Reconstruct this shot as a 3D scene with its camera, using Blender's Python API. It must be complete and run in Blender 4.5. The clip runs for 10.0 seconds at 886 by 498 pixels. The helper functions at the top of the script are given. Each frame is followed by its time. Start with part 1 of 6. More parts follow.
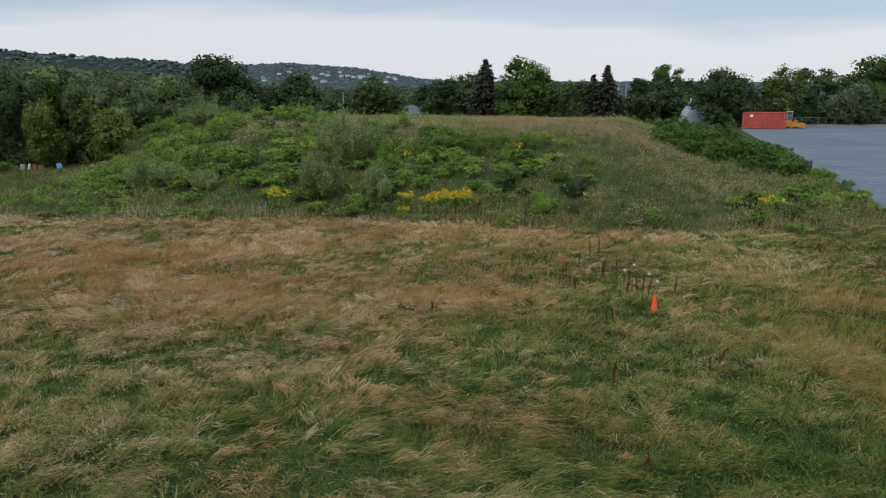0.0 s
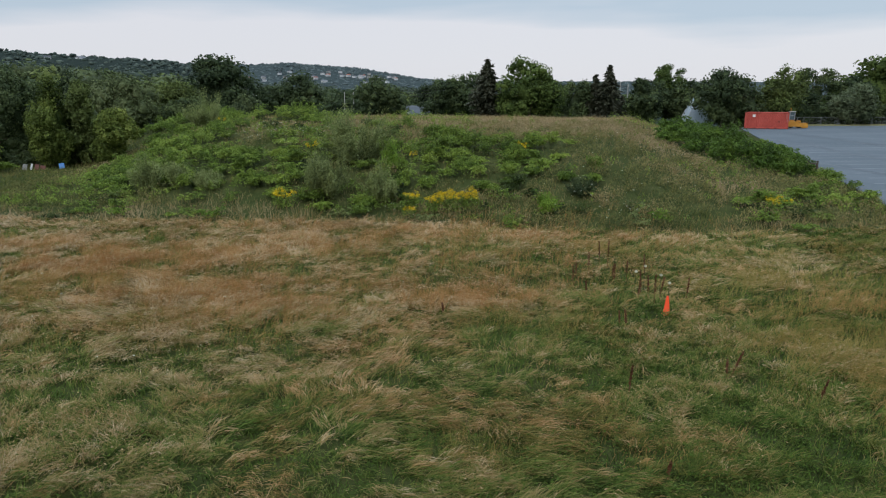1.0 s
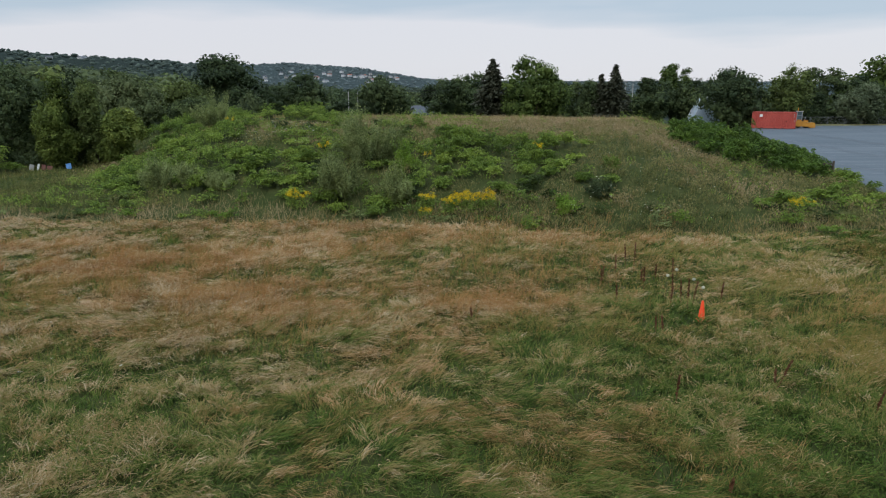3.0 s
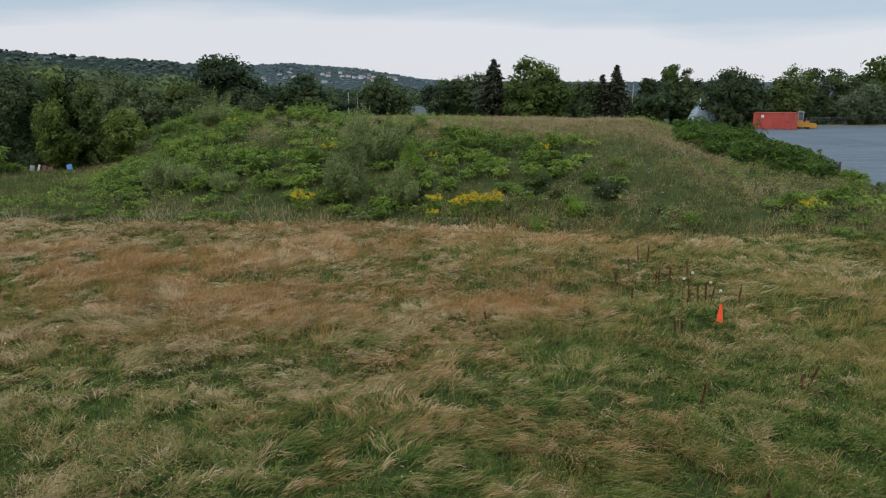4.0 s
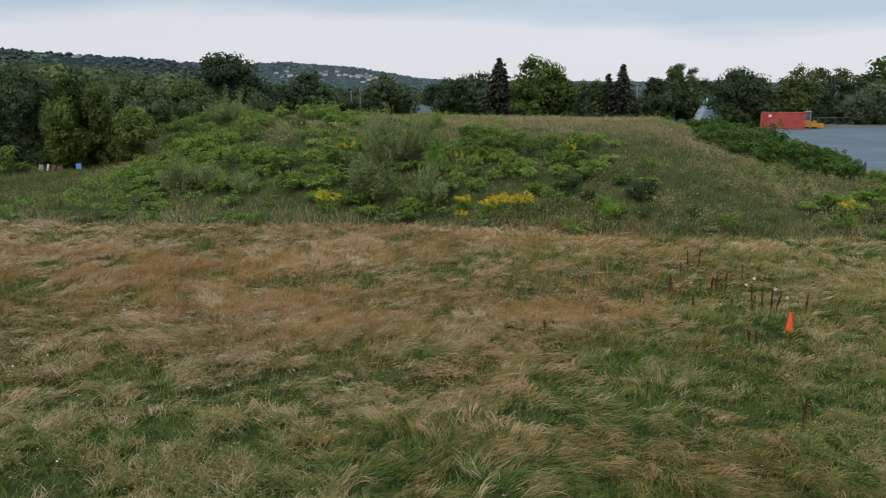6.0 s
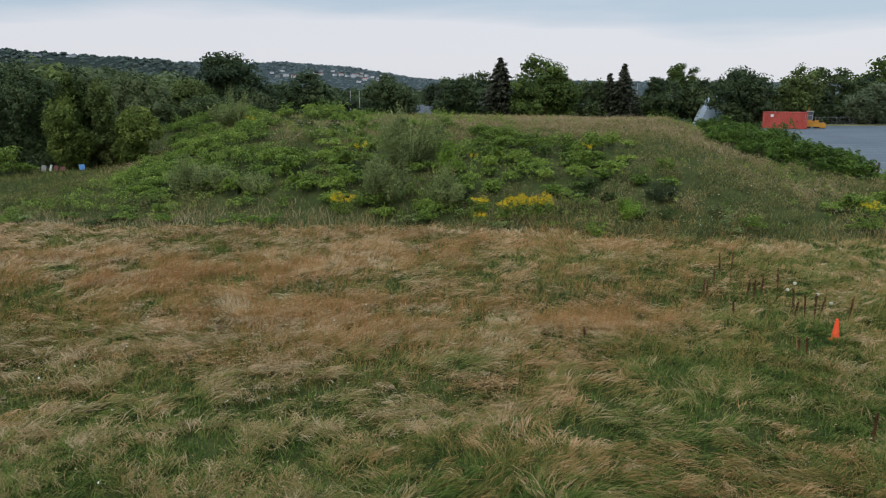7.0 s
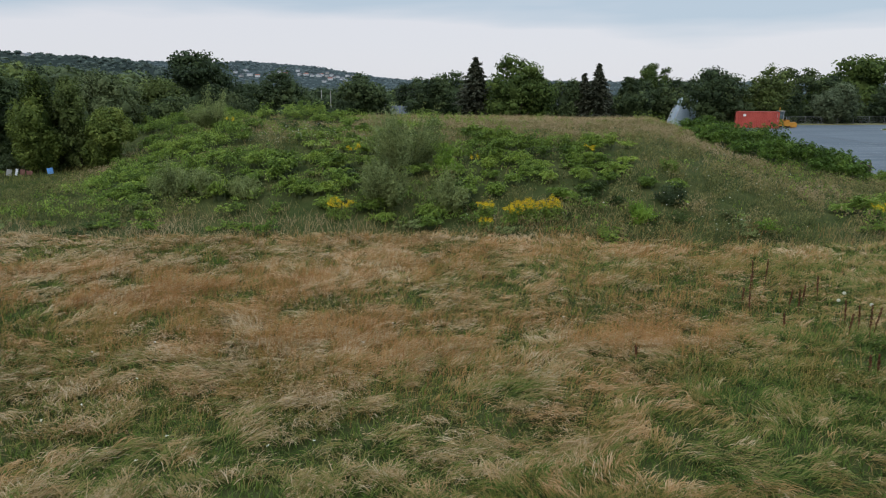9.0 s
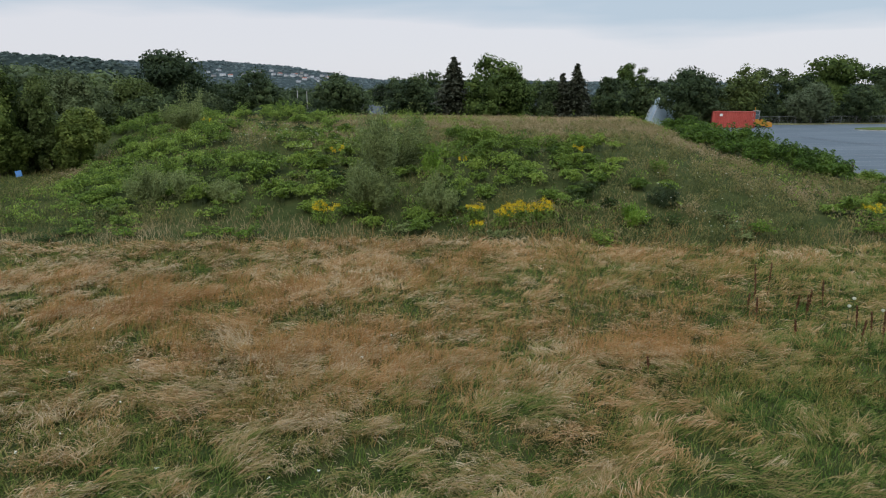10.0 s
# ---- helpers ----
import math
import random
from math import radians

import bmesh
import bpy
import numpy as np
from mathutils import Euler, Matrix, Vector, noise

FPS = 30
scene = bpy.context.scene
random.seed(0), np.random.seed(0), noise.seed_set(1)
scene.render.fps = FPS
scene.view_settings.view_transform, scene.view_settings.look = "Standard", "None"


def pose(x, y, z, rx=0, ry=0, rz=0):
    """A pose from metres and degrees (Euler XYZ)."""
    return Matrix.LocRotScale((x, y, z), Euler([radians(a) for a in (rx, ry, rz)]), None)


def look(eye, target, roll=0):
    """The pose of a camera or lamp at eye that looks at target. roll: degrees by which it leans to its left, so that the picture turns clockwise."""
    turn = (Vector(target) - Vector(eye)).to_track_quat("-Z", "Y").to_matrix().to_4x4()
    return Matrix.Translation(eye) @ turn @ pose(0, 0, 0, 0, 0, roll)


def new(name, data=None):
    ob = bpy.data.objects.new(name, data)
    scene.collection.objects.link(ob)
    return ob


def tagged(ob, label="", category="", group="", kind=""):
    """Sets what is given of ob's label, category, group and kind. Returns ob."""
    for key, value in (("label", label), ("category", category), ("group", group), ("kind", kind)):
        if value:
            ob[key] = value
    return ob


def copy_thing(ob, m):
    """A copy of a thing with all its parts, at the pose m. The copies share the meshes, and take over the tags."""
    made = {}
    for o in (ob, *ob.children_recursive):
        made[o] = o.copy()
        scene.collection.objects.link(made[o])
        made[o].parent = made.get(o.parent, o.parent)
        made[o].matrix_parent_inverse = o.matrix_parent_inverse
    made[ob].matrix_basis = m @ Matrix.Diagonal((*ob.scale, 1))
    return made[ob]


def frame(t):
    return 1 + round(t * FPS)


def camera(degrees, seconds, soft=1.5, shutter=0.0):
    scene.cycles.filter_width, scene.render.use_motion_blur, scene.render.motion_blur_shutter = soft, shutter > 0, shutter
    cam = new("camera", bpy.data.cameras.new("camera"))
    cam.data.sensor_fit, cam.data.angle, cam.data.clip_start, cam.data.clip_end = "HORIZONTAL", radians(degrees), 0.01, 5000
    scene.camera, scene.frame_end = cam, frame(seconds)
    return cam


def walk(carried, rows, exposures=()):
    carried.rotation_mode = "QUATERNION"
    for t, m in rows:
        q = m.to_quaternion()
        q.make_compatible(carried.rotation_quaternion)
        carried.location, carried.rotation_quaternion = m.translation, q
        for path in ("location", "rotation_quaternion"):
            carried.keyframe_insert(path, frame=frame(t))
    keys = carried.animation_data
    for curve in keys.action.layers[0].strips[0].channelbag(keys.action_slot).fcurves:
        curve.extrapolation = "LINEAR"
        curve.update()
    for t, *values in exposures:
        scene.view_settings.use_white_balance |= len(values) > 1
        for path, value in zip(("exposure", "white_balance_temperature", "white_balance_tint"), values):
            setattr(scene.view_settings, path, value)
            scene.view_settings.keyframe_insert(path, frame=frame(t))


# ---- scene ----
cam = camera(65.8, 10.0, soft=1.15)
PATH = [
    (0, (-1.315, -0.338, 5.318), (-1.333, 1.613, 4.88), 0.1),
    (0.5, (-1.418, -0.258, 5.316), (-1.436, 1.693, 4.878), 0.1),
    (1, (-1.564, -0.163, 5.306), (-1.583, 1.788, 4.868), 0.1),
    (1.5, (-1.726, -0.083, 5.311), (-1.747, 1.869, 4.872), 0.1),
    (2, (-1.88, 0.04, 5.3), (-1.903, 1.991, 4.861), 0.1),
    (2.5, (-2.056, 0.164, 5.294), (-2.079, 2.115, 4.855), 0.1),
    (4, (-2.583, 0.6, 5.278), (-2.601, 2.552, 4.841), 0.1),
    (4.5, (-2.815, 0.754, 5.284), (-2.83, 2.706, 4.846), 0.2),
    (5, (-3.118, 0.939, 5.266), (-3.131, 2.89, 4.827), 0.2),
    (5.5, (-3.51, 1.131, 5.255), (-3.52, 3.082, 4.816), 0.2),
    (7, (-4.829, 1.841, 5.248), (-4.825, 3.792, 4.808), 0.2),
    (7.5, (-5.231, 2.157, 5.239), (-5.207, 4.107, 4.799), 0.2),
    (8, (-5.614, 2.452, 5.243), (-5.567, 4.402, 4.803), 0.3),
    (8.5, (-5.956, 2.792, 5.244), (-5.884, 4.741, 4.804), 0.3),
    (9, (-6.264, 3.165, 5.243), (-6.165, 5.113, 4.803), 0.2),
    (9.5, (-6.52, 3.543, 5.25), (-6.389, 5.49, 4.81), 0.2),
    (10, (-6.726, 3.942, 5.242), (-6.558, 5.886, 4.802), 0.2),
]
walk(cam, [(t, look(eye, target, roll)) for t, eye, target, roll in PATH])

# ---- world and light ----
world = bpy.data.worlds.new("world")
scene.world = world
world.use_nodes = True
wn, wl = world.node_tree.nodes, world.node_tree.links
wn.clear()
w_out = wn.new("ShaderNodeOutputWorld")
w_bg = wn.new("ShaderNodeBackground")
w_sky = wn.new("ShaderNodeTexSky")
w_sky.sky_type = "NISHITA"
w_sky.sun_disc = False
w_sky.sun_elevation = radians(38)
w_sky.sun_rotation = radians(215)
w_co = wn.new("ShaderNodeTexCoord")
w_map = wn.new("ShaderNodeMapping")
w_map.inputs["Scale"].default_value = (2.2, 2.2, 16.0)
w_map.inputs["Location"].default_value = (0.55, 0.1, 0.3)
w_noise = wn.new("ShaderNodeTexNoise")
w_noise.inputs["Scale"].default_value = 1.0
w_noise.inputs["Detail"].default_value = 4.0
w_noise.inputs["Roughness"].default_value = 0.45
w_sep = wn.new("ShaderNodeSeparateXYZ")
wl.new(w_co.outputs["Generated"], w_sep.inputs[0])
# a pale band above the horizon, bluish cloud bases over it
w_band = wn.new("ShaderNodeMapRange")
w_band.inputs["From Min"].default_value = 0.05
w_band.inputs["From Max"].default_value = 0.125
w_band.inputs["To Min"].default_value = 0.34
w_band.inputs["To Max"].default_value = -0.2
wl.new(w_sep.outputs["Z"], w_band.inputs["Value"])
w_add = wn.new("ShaderNodeMath")
w_add.operation = "ADD"
wl.new(w_noise.outputs["Fac"], w_add.inputs[0])
wl.new(w_band.outputs["Result"], w_add.inputs[1])
w_ramp = wn.new("ShaderNodeValToRGB")
w_ramp.color_ramp.elements[0].position = 0.36
w_ramp.color_ramp.elements[0].color = (5.0, 6.0, 7.1, 1)
w_ramp.color_ramp.elements[1].position = 0.60
w_ramp.color_ramp.elements[1].color = (7.5, 7.6, 8.2, 1)
w_mix = wn.new("ShaderNodeMix")
w_mix.data_type = "RGBA"
w_mix.inputs["Factor"].default_value = 0.9
wl.new(w_co.outputs["Generated"], w_map.inputs["Vector"])
wl.new(w_map.outputs["Vector"], w_noise.inputs["Vector"])
wl.new(w_add.outputs[0], w_ramp.inputs["Fac"])
wl.new(w_sky.outputs["Color"], w_mix.inputs["A"])
wl.new(w_ramp.outputs["Color"], w_mix.inputs["B"])
w_up = wn.new("ShaderNodeMapRange")
w_up.interpolation_type = "SMOOTHSTEP"
w_up.inputs["From Min"].default_value = 0.22
w_up.inputs["From Max"].default_value = 1.0
w_up.inputs["To Min"].default_value = 1.0
w_up.inputs["To Max"].default_value = 2.6
w_mul = wn.new("ShaderNodeVectorMath")
w_mul.operation = "SCALE"
wl.new(w_sep.outputs["Z"], w_up.inputs["Value"])
wl.new(w_mix.outputs["Result"], w_mul.inputs[0])
wl.new(w_up.outputs["Result"], w_mul.inputs["Scale"])
wl.new(w_mul.outputs["Vector"], w_bg.inputs["Color"])
w_bg.inputs["Strength"].default_value = 0.1
wl.new(w_bg.outputs["Background"], w_out.inputs["Surface"])

sun = new("sun", bpy.data.lights.new("sun", "SUN"))
sun.data.energy = 1.1
sun.data.angle = radians(25)
sun.data.color = (1.0, 0.96, 0.9)
sun.matrix_world = look((-40, -60, 60), (0, 20, 0))


# ---- materials ----
def node_mat(name, rough=0.85, metal=0.0, spec=0.3):
    m = bpy.data.materials.new(name)
    m.use_nodes = True
    nt = m.node_tree
    b = nt.nodes["Principled BSDF"]
    b.inputs["Roughness"].default_value = rough
    b.inputs["Metallic"].default_value = metal
    b.inputs["Specular IOR Level"].default_value = spec
    return m, nt, b


def ramp(nt, stops):
    r = nt.nodes.new("ShaderNodeValToRGB")
    cr = r.color_ramp
    while len(cr.elements) < len(stops):
        cr.elements.new(0.5)
    for e, (p, c) in zip(cr.elements, stops):
        e.position, e.color = p, (*c, 1)
    return r


def noise_tex(nt, scale, detail=4.0, rough=0.6, source=None, stretch=None):
    co = nt.nodes.new("ShaderNodeTexCoord")
    n = nt.nodes.new("ShaderNodeTexNoise")
    n.inputs["Scale"].default_value = scale
    n.inputs["Detail"].default_value = detail
    n.inputs["Roughness"].default_value = rough
    vec = co.outputs["Object"]
    if stretch:
        mp = nt.nodes.new("ShaderNodeMapping")
        mp.inputs["Scale"].default_value = stretch
        nt.links.new(vec, mp.inputs["Vector"])
        vec = mp.outputs["Vector"]
    nt.links.new(vec, n.inputs["Vector"])
    return n


def surface(name, dark, light, scale, rough=0.85, metal=0.0, bump=0.3, stretch=None, fine=None, spec=0.3):
    """Two scales of colour variation and a fine relief."""
    m, nt, b = node_mat(name, rough, metal, spec)
    n1 = noise_tex(nt, scale, 5, 0.65, stretch=stretch)
    r1 = ramp(nt, [(0.3, dark), (0.7, light)])
    nt.links.new(n1.outputs["Fac"], r1.inputs["Fac"])
    n2 = noise_tex(nt, fine or scale * 14, 3, 0.6, stretch=stretch)
    r2 = ramp(nt, [(0.25, (0.72, 0.72, 0.72)), (0.75, (1.15, 1.15, 1.15))])
    nt.links.new(n2.outputs["Fac"], r2.inputs["Fac"])
    mx = nt.nodes.new("ShaderNodeMix")
    mx.data_type, mx.blend_type = "RGBA", "MULTIPLY"
    mx.inputs["Factor"].default_value = 1.0
    nt.links.new(r1.outputs["Color"], mx.inputs["A"])
    nt.links.new(r2.outputs["Color"], mx.inputs["B"])
    nt.links.new(mx.outputs["Result"], b.inputs["Base Color"])
    if bump:
        bp = nt.nodes.new("ShaderNodeBump")
        bp.inputs["Strength"].default_value = bump
        bp.inputs["Distance"].default_value = 0.02
        nt.links.new(n2.outputs["Fac"], bp.inputs["Height"])
        nt.links.new(bp.outputs["Normal"], b.inputs["Normal"])
    return m


def foliage(name, stops, scale=0.6, rough=0.6, through_light=0.25, fine=4.0, relief=0.25, mottle=0.7):
    """Leaves: the colour varies from leaf to leaf and from limb to limb, and some light passes through."""
    m, nt, b = node_mat(name, rough, 0.0, 0.12)
    geo = nt.nodes.new("ShaderNodeNewGeometry")
    n = noise_tex(nt, scale, 3, 0.6)
    ma = nt.nodes.new("ShaderNodeMath")
    ma.operation = "MULTIPLY_ADD"
    ma.inputs[1].default_value = 0.24
    nt.links.new(geo.outputs["Random Per Island"], ma.inputs[0])
    mb = nt.nodes.new("ShaderNodeMath")
    mb.operation = "MULTIPLY_ADD"
    mb.inputs[1].default_value = 1.1
    mb.inputs[2].default_value = -0.17
    nt.links.new(n.outputs["Fac"], mb.inputs[0])
    nt.links.new(mb.outputs[0], ma.inputs[2])
    n2 = noise_tex(nt, fine, 3, 0.7)
    mc = nt.nodes.new("ShaderNodeMath")
    mc.operation = "MULTIPLY_ADD"
    mc.inputs[1].default_value = mottle
    nt.links.new(n2.outputs["Fac"], mc.inputs[0])
    md = nt.nodes.new("ShaderNodeMath")
    md.operation = "SUBTRACT"
    md.inputs[1].default_value = mottle / 2
    nt.links.new(ma.outputs[0], md.inputs[0])
    nt.links.new(md.outputs[0], mc.inputs[2])
    # each clump of leaves and each plant has a tone of its own
    tone = nt.nodes.new("ShaderNodeAttribute")
    tone.attribute_name = "dry"
    who = nt.nodes.new("ShaderNodeObjectInfo")
    me = nt.nodes.new("ShaderNodeMath")
    me.operation = "MULTIPLY_ADD"
    me.inputs[1].default_value = 0.22
    nt.links.new(who.outputs["Random"], me.inputs[0])
    nt.links.new(tone.outputs["Fac"], me.inputs[2])
    mf = nt.nodes.new("ShaderNodeMath")
    mf.operation = "ADD"
    nt.links.new(mc.outputs[0], mf.inputs[0])
    nt.links.new(me.outputs[0], mf.inputs[1])
    mg = nt.nodes.new("ShaderNodeMath")
    mg.operation = "SUBTRACT"
    mg.inputs[1].default_value = 0.11
    nt.links.new(mf.outputs[0], mg.inputs[0])
    bp = nt.nodes.new("ShaderNodeBump")
    bp.inputs["Strength"].default_value = relief
    bp.inputs["Distance"].default_value = 0.3
    nt.links.new(n2.outputs["Fac"], bp.inputs["Height"])
    nt.links.new(bp.outputs["Normal"], b.inputs["Normal"])
    r = ramp(nt, stops)
    nt.links.new(mg.outputs[0], r.inputs["Fac"])
    nt.links.new(r.outputs["Color"], b.inputs["Base Color"])
    tr = nt.nodes.new("ShaderNodeBsdfTranslucent")
    nt.links.new(r.outputs["Color"], tr.inputs["Color"])
    mix = nt.nodes.new("ShaderNodeMixShader")
    mix.inputs["Fac"].default_value = through_light
    nt.links.new(b.outputs[0], mix.inputs[1])
    nt.links.new(tr.outputs[0], mix.inputs[2])
    nt.links.new(mix.outputs[0], nt.nodes["Material Output"].inputs["Surface"])
    return m


def grass_mat(name, stops):
    """Blades: colour by how dry the plant is, and a little from blade to blade."""
    m, nt, b = node_mat(name, 0.7, 0.0, 0.12)
    at = nt.nodes.new("ShaderNodeAttribute")
    at.attribute_name = "dry"
    geo = nt.nodes.new("ShaderNodeNewGeometry")
    ma = nt.nodes.new("ShaderNodeMath")
    ma.operation = "MULTIPLY_ADD"
    ma.inputs[1].default_value = 0.24
    nt.links.new(geo.outputs["Random Per Island"], ma.inputs[0])
    mb = nt.nodes.new("ShaderNodeMath")
    mb.operation = "ADD"
    mb.inputs[1].default_value = -0.12
    nt.links.new(at.outputs["Fac"], mb.inputs[0])
    nt.links.new(mb.outputs[0], ma.inputs[2])
    r = ramp(nt, stops)
    nt.links.new(ma.outputs[0], r.inputs["Fac"])
    nt.links.new(r.outputs["Color"], b.inputs["Base Color"])
    tr = nt.nodes.new("ShaderNodeBsdfTranslucent")
    nt.links.new(r.outputs["Color"], tr.inputs["Color"])
    mix = nt.nodes.new("ShaderNodeMixShader")
    mix.inputs["Fac"].default_value = 0.25
    nt.links.new(b.outputs[0], mix.inputs[1])
    nt.links.new(tr.outputs[0], mix.inputs[2])
    nt.links.new(mix.outputs[0], nt.nodes["Material Output"].inputs["Surface"])
    return m


GRASS = grass_mat("meadow_grass", [
    (0.00, (0.018, 0.040, 0.007)), (0.20, (0.086, 0.142, 0.022)), (0.40, (0.196, 0.212, 0.054)),
    (0.58, (0.310, 0.222, 0.088)), (0.76, (0.425, 0.295, 0.145)), (1.00, (0.560, 0.440, 0.280))])
GRASS_RUST = grass_mat("rusty_meadow_grass", [
    (0.00, (0.026, 0.042, 0.009)), (0.20, (0.100, 0.118, 0.020)), (0.40, (0.240, 0.180, 0.054)),
    (0.58, (0.375, 0.222, 0.088)), (0.76, (0.490, 0.300, 0.142)), (1.00, (0.600, 0.425, 0.250))])
MOUND_GRASS = grass_mat("mound_grass", [
    (0.00, (0.042, 0.066, 0.015)), (0.25, (0.130, 0.150, 0.036)), (0.45, (0.230, 0.196, 0.074)),
    (0.65, (0.330, 0.235, 0.122)), (1.00, (0.470, 0.350, 0.210))])
HERB_TUFT = grass_mat("dull_herbs", [
    (0.00, (0.038, 0.056, 0.019)), (0.30, (0.132, 0.142, 0.044)), (0.55, (0.225, 0.192, 0.074)),
    (0.75, (0.300, 0.218, 0.110)), (1.00, (0.420, 0.315, 0.195))])
LEAF_HERB = foliage("herb_leaves", [(0.0, (0.040, 0.075, 0.012)), (0.5, (0.095, 0.150, 0.024)), (1.0, (0.18, 0.23, 0.05))], 1.5)
SEED = foliage("seed_heads", [(0.0, (0.22, 0.125, 0.055)), (0.5, (0.42, 0.275, 0.135)), (1.0, (0.64, 0.48, 0.29))], 1.2)
TURF = surface("mown_turf", (0.075, 0.105, 0.025), (0.125, 0.150, 0.045), 0.8, 0.9, spec=0.05)
VERGE = surface("dry_verge", (0.13, 0.13, 0.06), (0.24, 0.22, 0.11), 0.9, 0.95, spec=0.03)
RUST = foliage("rust_grass", [(0.0, (0.24, 0.120, 0.046)), (0.5, (0.44, 0.238, 0.088)), (1.0, (0.60, 0.385, 0.175))], 0.8, 0.7)
OCHRE = foliage("ochre_grass", [(0.0, (0.15, 0.125, 0.030)), (0.5, (0.27, 0.205, 0.056)), (1.0, (0.41, 0.31, 0.105))], 0.8, 0.7)
SOIL = surface("meadow_thatch", (0.030, 0.046, 0.013), (0.075, 0.080, 0.028), 0.9, 0.95, bump=0.6, fine=22, spec=0.03)


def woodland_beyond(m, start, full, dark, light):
    """Past the meadow the ground is a woodland floor, then closed canopy on the hills, with haze painted into the
    farthest.
    """
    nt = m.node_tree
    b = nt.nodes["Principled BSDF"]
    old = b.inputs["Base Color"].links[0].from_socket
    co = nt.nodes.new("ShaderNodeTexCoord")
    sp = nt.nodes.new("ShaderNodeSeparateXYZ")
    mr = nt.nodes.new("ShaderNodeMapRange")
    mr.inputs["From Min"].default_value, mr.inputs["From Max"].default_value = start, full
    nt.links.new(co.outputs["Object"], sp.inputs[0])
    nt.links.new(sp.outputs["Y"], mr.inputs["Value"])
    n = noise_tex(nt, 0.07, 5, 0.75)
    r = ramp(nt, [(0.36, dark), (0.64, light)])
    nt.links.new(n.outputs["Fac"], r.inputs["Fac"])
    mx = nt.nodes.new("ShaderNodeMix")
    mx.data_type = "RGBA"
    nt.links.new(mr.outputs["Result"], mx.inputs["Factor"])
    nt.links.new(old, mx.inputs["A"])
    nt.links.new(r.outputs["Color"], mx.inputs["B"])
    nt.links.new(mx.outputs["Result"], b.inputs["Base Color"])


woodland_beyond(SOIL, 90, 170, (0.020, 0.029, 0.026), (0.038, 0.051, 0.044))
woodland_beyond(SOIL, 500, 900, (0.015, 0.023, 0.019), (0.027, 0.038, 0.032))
# the far hill's haze, put into the ground colour as a paler, bluer step
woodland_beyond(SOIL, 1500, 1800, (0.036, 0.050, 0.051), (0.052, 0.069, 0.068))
ASPHALT = surface("asphalt", (0.082, 0.104, 0.122), (0.130, 0.153, 0.172), 0.09, 0.8, bump=0.15, fine=6, stretch=(1, 2.2, 1))
LINE_PAINT = surface("worn_line_paint", (0.17, 0.19, 0.205), (0.27, 0.29, 0.305), 0.8, 0.7, bump=0.0)
TAR = surface("tar_seal", (0.045, 0.055, 0.07), (0.065, 0.078, 0.094), 1.0, 0.5, bump=0.0)
CONCRETE = surface("concrete", (0.28, 0.27, 0.25), (0.42, 0.41, 0.38), 0.9, 0.9)
BARK = surface("bark", (0.05, 0.04, 0.03), (0.14, 0.115, 0.09), 3.0, 0.95, stretch=(1, 1, 0.2))
LEAF_MAPLE = foliage("maple_leaves", [(0.0, (0.020, 0.036, 0.009)), (0.5, (0.070, 0.106, 0.026)), (1.0, (0.155, 0.205, 0.050))], 0.35, fine=1.7, relief=1.0, mottle=1.1)
LEAF_OLIVE = foliage("olive_leaves", [(0.0, (0.042, 0.058, 0.018)), (0.5, (0.112, 0.146, 0.042)), (1.0, (0.235, 0.278, 0.084))], 0.4, fine=1.7, relief=1.0, mottle=1.1)
# darkest stop lifted: haze over the tree line is put into the colour
LEAF_DARK = foliage("dark_leaves", [(0.0, (0.025, 0.040, 0.019)), (0.5, (0.060, 0.086, 0.036)), (1.0, (0.132, 0.170, 0.064))], 0.3, fine=1.7, relief=1.0, mottle=1.1)
LEAF_GREY = foliage("grey_willow_leaves", [(0.0, (0.130, 0.160, 0.056)), (0.5, (0.215, 0.255, 0.090)), (1.0, (0.310, 0.355, 0.135))], 0.7)
LEAF_SAGE = foliage("sage_leaves", [(0.0, (0.036, 0.052, 0.022)), (0.5, (0.100, 0.128, 0.052)), (1.0, (0.18, 0.21, 0.092))], 0.5, fine=1.7, relief=1.0, mottle=1.1)
LEAF_SILVER = foliage("silver_leaves", [(0.0, (0.045, 0.062, 0.032)), (0.5, (0.100, 0.128, 0.066)), (1.0, (0.180, 0.215, 0.120))], 0.5, fine=1.7, relief=1.0, mottle=1.1)
LEAF_LIGHT = foliage("light_olive_leaves", [(0.0, (0.035, 0.055, 0.012)), (0.5, (0.128, 0.168, 0.036)), (1.0, (0.265, 0.310, 0.072))], 0.5, fine=2.2, relief=1.0, mottle=1.1)
LEAF_BRIGHT = foliage("bright_leaves", [(0.0, (0.085, 0.140, 0.022)), (0.5, (0.198, 0.288, 0.050)), (1.0, (0.335, 0.425, 0.082))], 0.9, mottle=0.4)
LEAF_KNOT = foliage("knotweed_leaves", [(0.0, (0.066, 0.112, 0.020)), (0.5, (0.178, 0.258, 0.042)), (1.0, (0.310, 0.395, 0.070))], 0.8, mottle=0.4)
LEAF_THICKET = foliage("thicket_leaves", [(0.0, (0.034, 0.068, 0.013)), (0.5, (0.098, 0.168, 0.028)), (1.0, (0.195, 0.285, 0.050))], 0.8)
LEAF_LIME = foliage("lime_leaves", [(0.0, (0.08, 0.15, 0.015)), (0.5, (0.16, 0.26, 0.03)), (1.0, (0.26, 0.36, 0.06))], 1.2)
LEAF_SPRUCE = foliage("spruce_needles", [(0.0, (0.031, 0.036, 0.022)), (0.5, (0.072, 0.078, 0.050)), (1.0, (0.134, 0.132, 0.086))], 0.5, through_light=0.2, fine=2.0)
